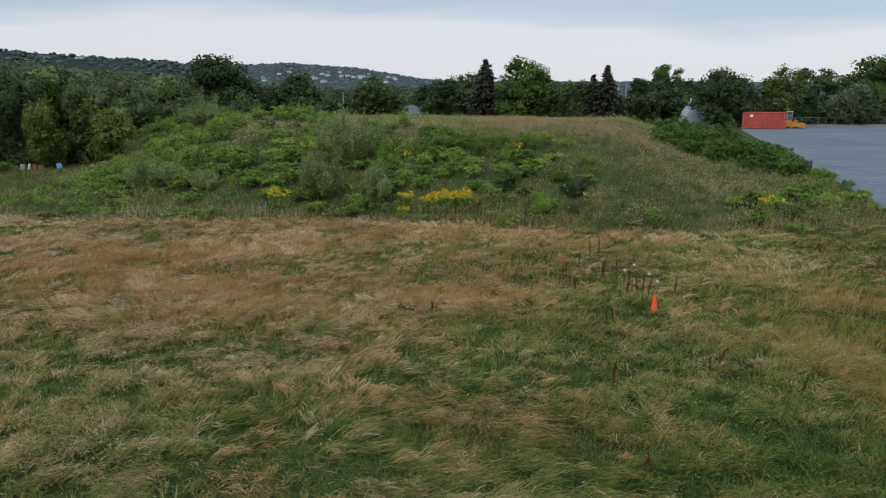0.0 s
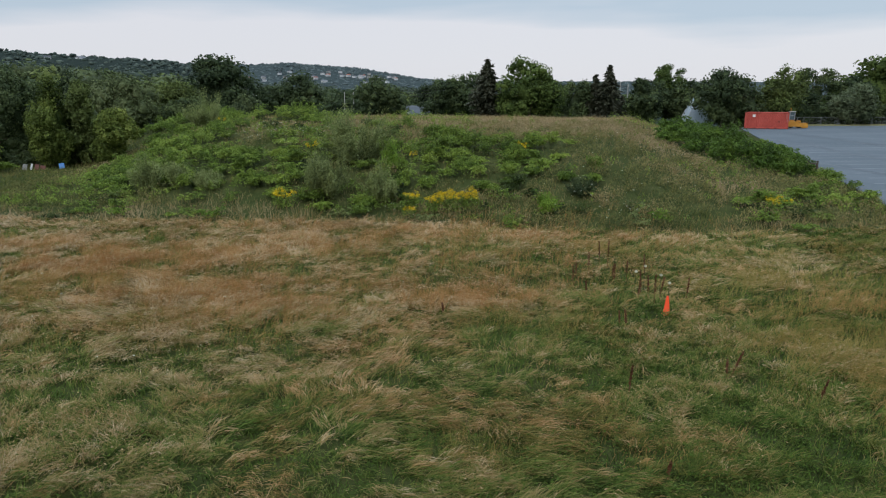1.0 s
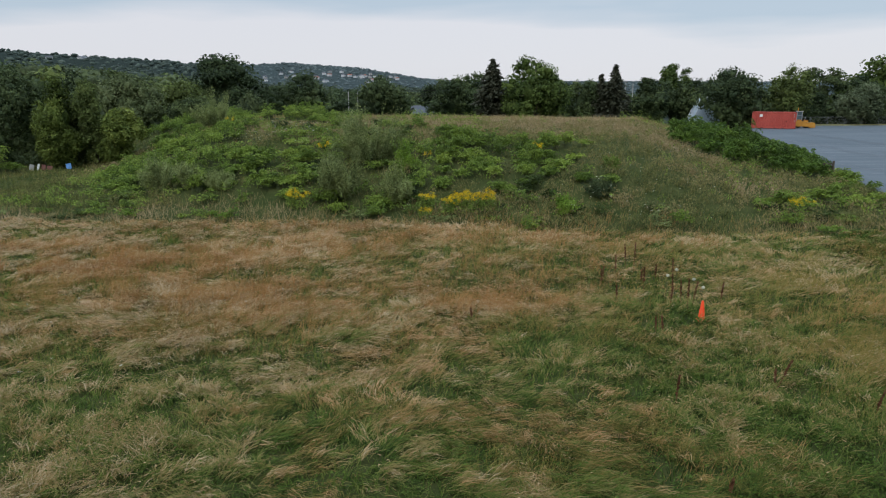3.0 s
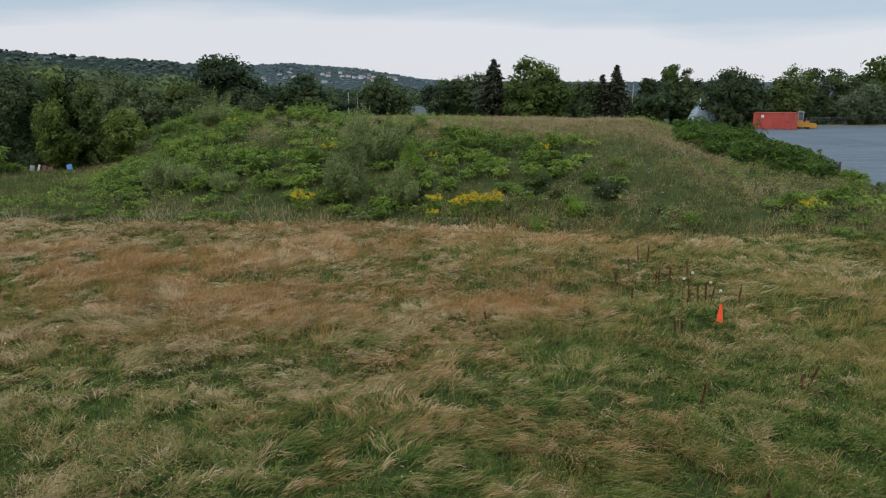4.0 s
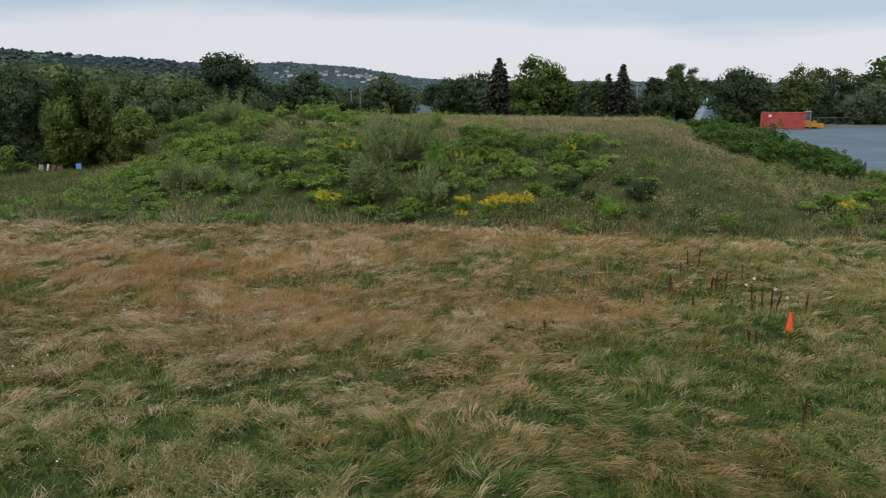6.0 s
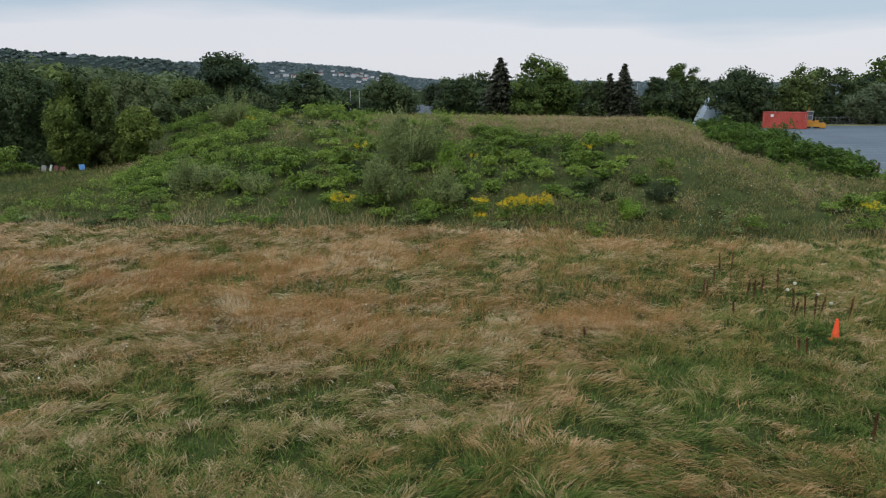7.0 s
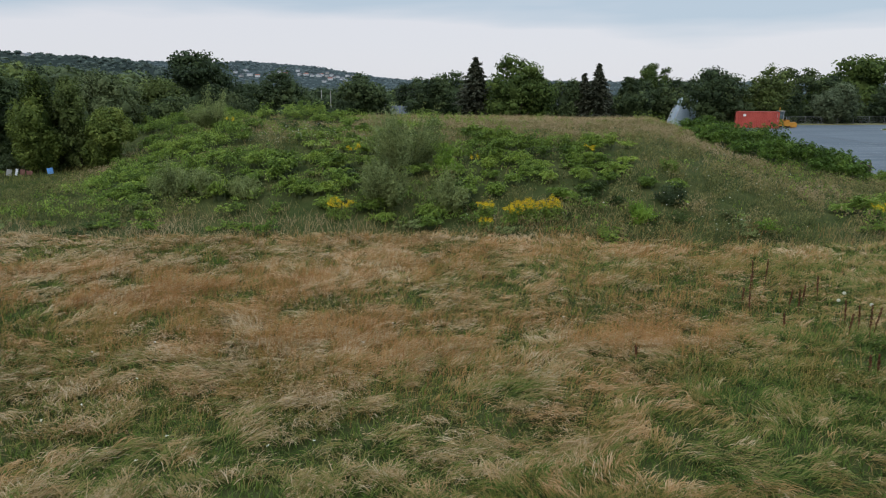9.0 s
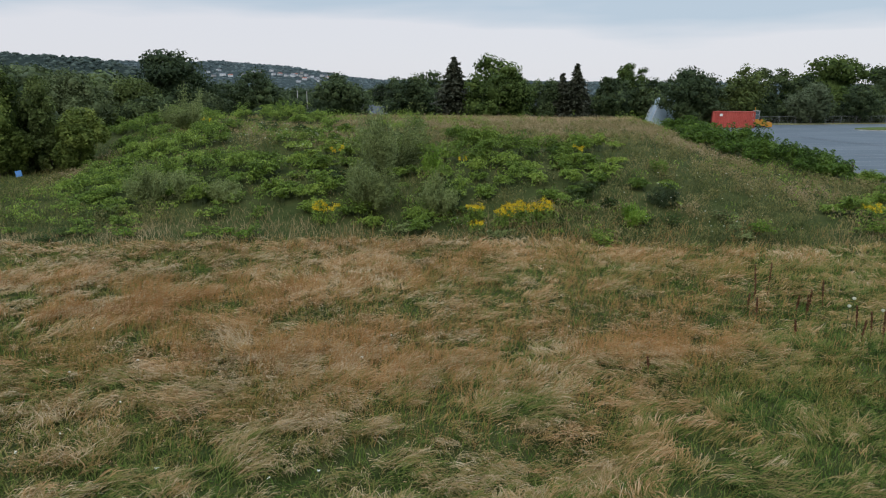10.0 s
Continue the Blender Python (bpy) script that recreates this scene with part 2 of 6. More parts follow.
# next three: leaf colours paled and blued step by step, as painted haze
LEAF_MID_HAZE = foliage("hazed_mid_leaves", [(0.0, (0.046, 0.064, 0.050)), (0.5, (0.080, 0.106, 0.078)), (1.0, (0.132, 0.164, 0.112))], 0.1, fine=0.8, relief=0.6, mottle=0.7)
LEAF_FAR_HAZE = foliage("hazed_far_leaves", [(0.0, (0.046, 0.066, 0.056)), (0.5, (0.074, 0.100, 0.084)), (1.0, (0.110, 0.142, 0.112))], 0.02, fine=0.2, mottle=0.3)
LEAF_HILL_HAZE = foliage("hazed_hill_leaves", [(0.0, (0.090, 0.118, 0.124)), (0.5, (0.120, 0.154, 0.154)), (1.0, (0.156, 0.192, 0.182))], 0.02, fine=0.2, mottle=0.3)
GOLD = foliage("goldenrod_bloom", [(0.0, (0.52, 0.34, 0.012)), (0.5, (0.74, 0.52, 0.018)), (1.0, (0.85, 0.66, 0.04))], 2.0)
WHITE_BLOOM = foliage("white_bloom", [(0.0, (0.58, 0.58, 0.46)), (1.0, (0.82, 0.81, 0.68))], 2.0)
DOCK = foliage("dock_seed", [(0.0, (0.075, 0.030, 0.015)), (0.5, (0.150, 0.066, 0.033)), (1.0, (0.24, 0.125, 0.065))], 3.0)
STEM = surface("green_stem", (0.05, 0.075, 0.025), (0.10, 0.12, 0.05), 5.0, 0.8, bump=0)
CONE_ORANGE = surface("cone_orange", (0.80, 0.062, 0.012), (0.92, 0.095, 0.02), 4.0, 0.5, bump=0.05)
FENCE_STEEL = surface("dull_fence_steel", (0.13, 0.14, 0.135), (0.22, 0.23, 0.225), 3.0, 0.6, 0.3, bump=0.0)
RED_STEEL = surface("red_steel", (0.36, 0.055, 0.040), (0.50, 0.095, 0.070), 0.7, 0.55, bump=0.1, stretch=(1, 1, 0.35))
RED_DARK = surface("red_steel_dark", (0.14, 0.028, 0.022), (0.22, 0.045, 0.035), 1.5, 0.6, bump=0.1)
STEEL = surface("grey_steel", (0.20, 0.21, 0.22), (0.34, 0.35, 0.36), 3.0, 0.5, 0.6, bump=0.05)
YELLOW = surface("machine_yellow", (0.38, 0.17, 0.020), (0.52, 0.25, 0.035), 1.2, 0.5, bump=0.1)
RUBBER = surface("black_rubber", (0.015, 0.015, 0.015), (0.035, 0.034, 0.032), 4.0, 0.8)
WHITE_PAINT = surface("white_paint", (0.62, 0.62, 0.60), (0.80, 0.80, 0.78), 1.5, 0.7, bump=0.05)
HILL_WALL = surface("pale_render", (0.48, 0.48, 0.49), (0.66, 0.66, 0.66), 0.2, 0.8, bump=0)
SIDING = surface("grey_siding", (0.16, 0.17, 0.19), (0.24, 0.25, 0.27), 1.2, 0.8, bump=0.1)
ROOF_DARK = surface("dark_shingle", (0.06, 0.065, 0.075), (0.12, 0.125, 0.14), 1.2, 0.85, fine=9)
ROOF_RED = surface("red_roof", (0.30, 0.12, 0.09), (0.42, 0.18, 0.13), 1.0, 0.85)
SHEETING = surface("pale_blue_sheeting", (0.36, 0.45, 0.54), (0.48, 0.57, 0.66), 0.5, 0.4, bump=0.05)
BLUE_PAINT = surface("blue_paint", (0.08, 0.22, 0.50), (0.13, 0.32, 0.62), 2.0, 0.6)
BROWN_PAINT = surface("brown_paint", (0.12, 0.05, 0.04), (0.22, 0.10, 0.075), 2.0, 0.7)
WOOD_GREY = surface("weathered_wood", (0.20, 0.19, 0.17), (0.36, 0.34, 0.31), 2.0, 0.9, stretch=(4, 4, 0.4))
GLASS = node_mat("dark_glass", 0.08)[0]
GLASS.node_tree.nodes["Principled BSDF"].inputs["Base Color"].default_value = (0.06, 0.09, 0.10, 1)
GLASS.node_tree.nodes["Principled BSDF"].inputs["Specular IOR Level"].default_value = 0.8


# ---- mesh helpers ----
def raw_mesh(name, verts, faces, material, dry=None, smooth=False):
    """A mesh from arrays. faces: a list of index arrays, each with faces of one size."""
    me = bpy.data.meshes.new(name)
    verts = np.asarray(verts, np.float32)
    me.vertices.add(len(verts))
    me.vertices.foreach_set("co", verts.ravel())
    loops = np.concatenate([f.ravel() for f in faces]).astype(np.int32)
    sizes = np.concatenate([np.full(len(f), f.shape[1]) for f in faces])
    me.loops.add(len(loops))
    me.loops.foreach_set("vertex_index", loops)
    me.polygons.add(len(sizes))
    me.polygons.foreach_set("loop_start", np.r_[0, np.cumsum(sizes)[:-1]].astype(np.int32))
    if smooth:
        me.polygons.foreach_set("use_smooth", np.ones(len(sizes), bool))
    if dry is not None:
        a = me.attributes.new("dry", "FLOAT", "POINT")
        a.data.foreach_set("value", np.asarray(dry, np.float32))
    me.materials.append(material)
    me.update(calc_edges=True)
    me.validate()
    return me


def part(name, bm, material, parent=None, label="", smooth=False):
    """One bmesh as one object, under its thing."""
    me = bpy.data.meshes.new(name)
    bm.to_mesh(me)
    bm.free()
    me.materials.append(material)
    if smooth:
        me.polygons.foreach_set("use_smooth", np.ones(len(me.polygons), bool))
    return attach(name, me, parent, label)


def attach(name, me, parent=None, label=""):
    ob = new(name, me)
    if parent:
        ob.parent = parent
    if label:
        tagged(ob, label)
    return ob


def thing(name, x, y, z, label, category, group="", rz=0.0):
    ob = new(name)
    ob.empty_display_size = 0.2
    ob.matrix_basis = pose(x, y, z, 0, 0, rz)
    return tagged(ob, label, category, group)


def box(bm, x0, x1, y0, y1, z0, z1, bevel=0.0):
    vs = bmesh.ops.create_cube(bm, size=1.0, matrix=Matrix.LocRotScale(
        ((x0 + x1) / 2, (y0 + y1) / 2, (z0 + z1) / 2), None, (x1 - x0, y1 - y0, z1 - z0)))["verts"]
    if bevel:
        es = list({e for v in vs for e in v.link_edges})
        bmesh.ops.bevel(bm, geom=es, offset=bevel, segments=2, affect="EDGES", profile=0.6)
    return bm


def rod(bm, a, b, r0, r1=None, n=8):
    a, b = Vector(a), Vector(b)
    d = b - a
    m = Matrix.Translation((a + b) / 2) @ d.to_track_quat("Z", "Y").to_matrix().to_4x4()
    bmesh.ops.create_cone(bm, cap_ends=True, segments=n, radius1=r0, radius2=r0 if r1 is None else r1, depth=d.length, matrix=m)
    return bm


def prism(bm, outline, y0, y1):
    """An outline in x and z, drawn out along y."""
    a = [bm.verts.new((x, y0, z)) for x, z in outline]
    b = [bm.verts.new((x, y1, z)) for x, z in outline]
    bm.faces.new(a)
    bm.faces.new(b[::-1])
    k = len(outline)
    for i in range(k):
        bm.faces.new((a[i], b[i], b[(i + 1) % k], a[(i + 1) % k]))
    bmesh.ops.recalc_face_normals(bm, faces=bm.faces)
    return bm


# ---- the lie of the land ----
def value_noise(x, y, cell, seed):
    """Smooth noise from 0 to 1."""
    g = np.random.RandomState(seed).rand(128, 128)
    u, v = np.asarray(x, float) / cell + 37.3, np.asarray(y, float) / cell + 11.7
    i, j = np.floor(u).astype(int), np.floor(v).astype(int)
    a, b = u - i, v - j
    a, b = a * a * (3 - 2 * a), b * b * (3 - 2 * b)
    i0, i1, j0, j1 = i % 128, (i + 1) % 128, j % 128, (j + 1) % 128
    return (g[i0, j0] * (1 - a) + g[i1, j0] * a) * (1 - b) + (g[i0, j1] * (1 - a) + g[i1, j1] * a) * b


def smooth01(v):
    v = np.clip(v, 0, 1)
    return v * v * (3 - 2 * v)


def lot_edge(y):
    return 18.0 + 0.327 * (np.asarray(y, float) - 30)


def lot_z(y):
    return 0.5 - 0.0012 * (np.asarray(y, float) - 30)


def mound_foot(x):
    """Where the mown-down meadow ends and the mound begins."""
    return np.interp(x, [-60, -30, -16, -6, 3, 12, 20], [30, 29, 28.2, 28.4, 26.2, 25.2, 25])


def height(x, y):
    x, y = np.asarray(x, float), np.asarray(y, float)
    edge = lot_edge(y)
    rise = np.interp(y - mound_foot(x), [0, 1.5, 4, 6, 8, 12, 17, 22, 32, 44, 54, 66],
                     [0, 0.35, 1.15, 1.6, 1.95, 2.40, 2.80, 3.10, 3.38, 2.95, 1.6, 0])
    right = np.clip((x - (edge - 14)) / 13.4, 0, 1)
    left = np.clip(((-21 - 0.5 * (y - 33)) + 13 - x) / 13, 0, 1)
    z = rise * (1 - right) ** 1.25 * (1 - smooth01(left))
    z = z + 0.14 * (value_noise(x, y, 7, 3) - 0.5) + 0.07 * (value_noise(x, y, 2.1, 4) - 0.5)
    near_lot = smooth01((x - (edge - 9)) / 9) * smooth01((y - 8) / 12)
    z = z + near_lot * lot_z(np.clip(y, 0, 140)) * 0.86
    z = np.where(x > edge + 0.3, np.minimum(z, lot_z(np.clip(y, 0, 140)) - 0.12), z)
    # the valley behind, and the far hills
    r = np.hypot(x, y)
    z = z - 3.0 * smooth01((y - 85) / 60) * smooth01((20 - x) / 40) * (1 - smooth01((r - 350) / 500))
    bearing = x / np.maximum(y, 60)
    front = smooth01((y - 200) / 400)
    ridge_a = np.interp(bearing, [-1.4, -0.8, -0.636, -0.54, -0.397, -0.36, -0.3, -0.2, 0], [85, 92, 88, 78, 67, 57, 34, 8, 0])
    ridge_b = np.interp(bearing, [-0.9, -0.45, -0.36, -0.285, -0.237, -0.19, -0.125, -0.085, -0.045, 0, 0.5, 1.2],
                        [80, 100, 112, 106, 115, 106, 95, 78, 62, 52, 50, 44])
    z = z + front * ridge_a * np.exp(-(((y - 1400) / 380) ** 2))
    z = z + front * ridge_b * np.exp(-(((y - 2500) / 520) ** 2))
    return z


def spaced(lo, hi, step, far):
    """Even steps from lo to hi, then ever wider ones out to far."""
    mid = np.arange(lo, hi + step, step)
    out = [step * 1.5]
    while sum(out) < far:
        out.append(out[-1] * 1.22)
    add = np.cumsum(out)
    return mid, add


def build_ground():
    mx, ax = spaced(-46, 46, 0.8, 4600)
    xs = np.r_[(-46 - ax)[::-1], mx, mx[-1] + ax]
    my, ay = spaced(-4, 96, 0.8, 1)
    ys = np.r_[[-4600, -2000, -800, -300, -120, -60, -30, -15, -8], my]
    while ys[-1] < 4650:
        ys = np.r_[ys, ys[-1] + min(110, 1.0 + (ys[-1] - 96) * 0.16)]
    X, Y = np.meshgrid(xs, ys)
    Z = height(X, Y)
    nx, ny = len(xs), len(ys)
    idx = np.arange(nx * ny).reshape(ny, nx)
    q = np.stack([idx[:-1, :-1], idx[:-1, 1:], idx[1:, 1:], idx[1:, :-1]], -1).reshape(-1, 4)
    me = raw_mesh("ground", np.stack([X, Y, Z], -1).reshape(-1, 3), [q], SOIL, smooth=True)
    return tagged(new("ground", me), "rough meadow ground of dark soil and thatch", "ground", kind="structure")


build_ground()


def build_lot():
    bm = bmesh.new()
    ys = [12, 30, 60, 90, 118, 128]
    rows = []
    for y in ys:
        e = float(lot_edge(y))
        rows.append([bm.verts.new((x, y, float(lot_z(y)))) for x in (e, e + 12, e + 40, e + 120)])
    for a, b in zip(rows, rows[1:]):
        for i in range(3):
            bm.faces.new((a[i], a[i + 1], b[i + 1], b[i]))
    ret = bmesh.ops.extrude_face_region(bm, geom=list(bm.faces))
    bmesh.ops.translate(bm, vec=(0, 0, -0.3), verts=[g for g in ret["geom"] if isinstance(g, bmesh.types.BMVert)])
    bmesh.ops.recalc_face_normals(bm, faces=bm.faces)
    lot = part("parking_lot", bm, ASPHALT)
    tagged(lot, "wide grey-blue asphalt car park with faded lines", "pavement", kind="structure")
    rnd = random.Random(5)
    for k in range(17):
        y = 27.5 + 2.75 * k
        x0 = float(lot_edge(y)) + 1.2 + rnd.random()
        bm = bmesh.new()
        n = 14
        lo, hi = [], []
        for i in range(n + 1):
            x = x0 + 26 * i / n
            w = 0.05 + 0.02 * rnd.random()
            yy = y + 0.10 * (x - x0)
            z = float(lot_z(yy)) + 0.006
            lo.append(bm.verts.new((x, yy - w, z)))
            hi.append(bm.verts.new((x, yy + w, z)))
        for i in range(n):
            bm.faces.new((lo[i], lo[i + 1], hi[i + 1], hi[i]))
        part("parking_line", bm, LINE_PAINT, lot)
    for k in range(8):
        bm = bmesh.new()
        x, y = 24 + 7 * k + rnd.random() * 4, 40 + rnd.random() * 10
        lo, hi = [], []
        for i in range(26):
            w = 0.05 + 0.04 * rnd.random()
            z = float(lot_z(y)) + 0.009
            lo.append(bm.verts.new((x - w, y, z)))
            hi.append(bm.verts.new((x + w, y, z)))
            x += 1.0 * rnd.random() - 0.75 + (0.5 if k % 3 else 0.0)
            y += 2.4
        for i in range(25):
            bm.faces.new((lo[i], hi[i], hi[i + 1], lo[i + 1]))
        part("tar_seam", bm, TAR, lot)
    # a raised grass island with its kerb
    isl = thing("traffic_island", 74, 101, float(lot_z(101)), "oval traffic island of mown grass with a low concrete kerb", "traffic island", rz=12)
    for name, s, h, mat in (("kerb", 1.0, 0.14, CONCRETE), ("turf", 0.985, 0.2, TURF)):
        bm = bmesh.new()
        bmesh.ops.create_cone(bm, cap_ends=True, segments=40, radius1=1.0, radius2=1.0, depth=h + 0.1,
                              matrix=Matrix.Diagonal((13 * s, 4.5 * s, 1, 1)) @ Matrix.Translation((0, 0, h / 2 - 0.05)))
        part(name, bm, mat, isl)


build_lot()


# ---- plants: shapes from arrays ----
def unit(v):
    return v / np.maximum(np.linalg.norm(v, axis=-1, keepdims=True), 1e-9)


def leaf_quads(centres, normals, length, width, rng, along=None, fold=0.12):
    """A pointed leaf, or spray of leaves, at each centre."""
    n = len(centres)
    if along is None:
        along = rng.normal(size=(n, 3))
    t = unit(along - normals * np.sum(along * normals, -1, keepdims=True))
    s = np.cross(normals, t)
    L = (length * rng.uniform(0.65, 1.3, n))[:, None]
    W = (width * rng.uniform(0.65, 1.3, n))[:, None]
    v = np.stack([centres - t * L / 2, centres + s * W / 2 - t * L * 0.08 + normals * W * fold,
                  centres + t * L / 2 - normals * L * fold, centres - s * W / 2 - t * L * 0.08 + normals * W * fold], 1)
    return v.reshape(-1, 3), np.arange(n * 4).reshape(n, 4)


def blades(root, direction, length, width, start, end, rng, curl=None, simple=False):
    """Tapered grass blades along direction (unit, level), bending from start to end (radians off the vertical)."""
    n = len(root)
    side = np.stack([-direction[:, 1], direction[:, 0], np.zeros(n)], -1)
    d3 = np.c_[direction, np.zeros(n)]
    if curl is None:
        curl = rng.normal(0, 0.2, n)
    k = 2 if simple else 3
    roll = rng.normal(0, 0.5, n)
    flat = side * np.cos(roll)[:, None] + np.array([0, 0, 1.0]) * np.sin(roll)[:, None]
    p, rows = root.copy(), []
    for i in range(k + 1):
        s = i / k
        wf = (1.0, 0.9, 0.0)[i] if simple else (1.0, 0.95, 0.7, 0.0)[i]
        rows.append((p.copy(), flat * (width * wf / 2)[:, None]))
        th = start + (end - start) * (s + 0.5 / k)
        step = length / k
        p = p + d3 * (np.sin(th) * step)[:, None] + side * (curl * step * (s + 0.3))[:, None]
        p[:, 2] += np.cos(th) * step
    v = []
    for q, w in rows[:-1]:
        v += [q - w, q + w]
    v.append(rows[-1][0])
    m = len(v)
    v = np.stack(v, 1)
    b = np.arange(n)[:, None] * m
    quads = [b + np.array([2 * i, 2 * i + 1, 2 * i + 3, 2 * i + 2]) for i in range(k - 1)]
    return v.reshape(-1, 3), [np.concatenate(quads), b + np.array([m - 3, m - 2, m - 1])], m


# dry or green patches of the meadow: x, y, reach along x, reach along y, how much drier
PATCHES = [(-8.5, 17.6, 4.0, 1.8, 0.34), (-13.5, 20.9, 4, 1.5, 0.22), (-6.8, 23.1, 3.5, 1.4, 0.20), (-4, 27.6, 14, 0.8, 0.32),
           (3.1, 25.4, 5, 0.8, 0.24), (-0.8, 17.2, 1.8, 1.0, 0.34), (0.3, 14.6, 1.7, 1.2, 0.0), (2.2, 13.0, 2.2, 2.4, -0.10), (6.8, 22.6, 3.0, 2.0, -0.10),
           (6.1, 13.1, 1.5, 1.1, 0.28), (1.7, 9.9, 1.0, 0.7, 0.22), (-2.7, 11.2, 0.35, 0.3, 0.30),
           (-1.2, 8.9, 0.9, 0.8, 0.22), (-4.6, 10.4, 1.3, 1.0, -0.22), (-7.6, 12.0, 2.0, 1.3, 0.10)]
PATCHES_B = [(-9.0, 10.6, 2.4, 1.3, -0.10), (-4.4, 12.8, 2.6, 1.6, 0.07), (-5.5, 8.1, 1.5, 0.8, -0.04), (4.2, 9.2, 3.0, 2.2, -0.17), (0.6, 12.2, 1.6, 1.0, 0.07), (-3.5, 15.9, 1.6, 1.4, 0.12),
             (-4.3, 22.0, 1.6, 1.0, -0.16), (10.2, 19.5, 3.0, 1.5, 0.16), (9.4, 22.8, 4, 1.0, -0.10), (-17.5, 23.8, 5, 1.0, 0.08),
             (-14, 16.5, 4, 1.6, -0.16), (-12.5, 13.5, 2.5, 1.4, 0.05), (3.3, 16.8, 1.8, 2.2, -0.10), (3.4, 11.6, 2.2, 1.3, 0.05)]


def swath(x, y):
    """1 on the crests of the lodged grass, 0 in the green hollows between them."""
    u = x + 0.40 * (value_noise(x, y, 0.6, 61) - 0.5)
    v = y + 0.40 * (value_noise(x, y, 0.6, 62) - 0.5)
    n = 0.50 * value_noise(0.78 * u + 0.25 * v, 1.0 * v - 0.2 * u, 0.31, 63) + 0.32 * value_noise(u, 1.1 * v, 0.17, 64) + 0.20 * value_noise(x, y, 1.7, 65)
    return smooth01((n - 0.40) / 0.20)


def sweep(x, y):
    """The way in which the grass lies, as an angle."""
    return -0.45 + 5.0 * (value_noise(x, y, 3.1, 31) - 0.5) + 3.0 * (value_noise(x, y, 0.8, 32) - 0.5)


def tousled(x, y):
    """1 where the grass stands in short tousled clumps, 0 where it is combed down."""
    t = np.zeros(np.shape(x))
    for px, py, rx, ry in ((3.2, 12.6, 2.7, 3.4), (-8.6, 10.2, 3.0, 1.9), (4.6, 9.0, 2.6, 1.4), (-11.5, 14.0, 1.6, 1.0)):
        t = np.maximum(t, np.exp(-(((x - px) / rx) ** 4) - ((y - py) / ry) ** 4))
    return t


def dryness(x, y):
    d = 0.345 + 0.125 * smooth01((y - 9.5) / 5.5) - 0.06 * smooth01((x + 1) / 3) * smooth01((16 - y) / 4) + 0.10 * smooth01((y - 16) / 5) - np.clip(0.015 * (x + 3), -0.08, 0.15) + 0.30 * (value_noise(x, y, 1.7, 21) - 0.5) + 0.30 * (value_noise(x, y, 0.45, 22) - 0.5) + 0.25 * (value_noise(x, y, 4.5, 23) - 0.5)
    for px, py, rx, ry, k in PATCHES + PATCHES_B:
        d = d + k * np.exp(-(((x - px) / rx) ** 2) - ((y - py) / ry) ** 2)
    return d


def field_places(n, rng, power=0.85):
    """Places over the meadow, closer together towards the flight line."""
    y = 7.2 + 21.6 * rng.rand(n) ** power
    half = 7.0 + 0.70 * (y - 6.2)
    x = -2.8 + (rng.rand(n) * 2 - 1) * half
    y = y + rng.normal(0, 0.3, n)
    keep = (y < mound_foot(x) + 0.5) & (x < lot_edge(y) - 1)
    return x[keep], y[keep]


def tip_dry(d, c):
    """Blades stay green at the root and dry out towards the tip."""
    grow = np.array([-0.30, -0.30, 0.0, 0.0, 0.09]) if c == 5 else np.zeros(c)
    return np.clip(d[:, None] + grow[None], 0.0, 1.0).ravel()


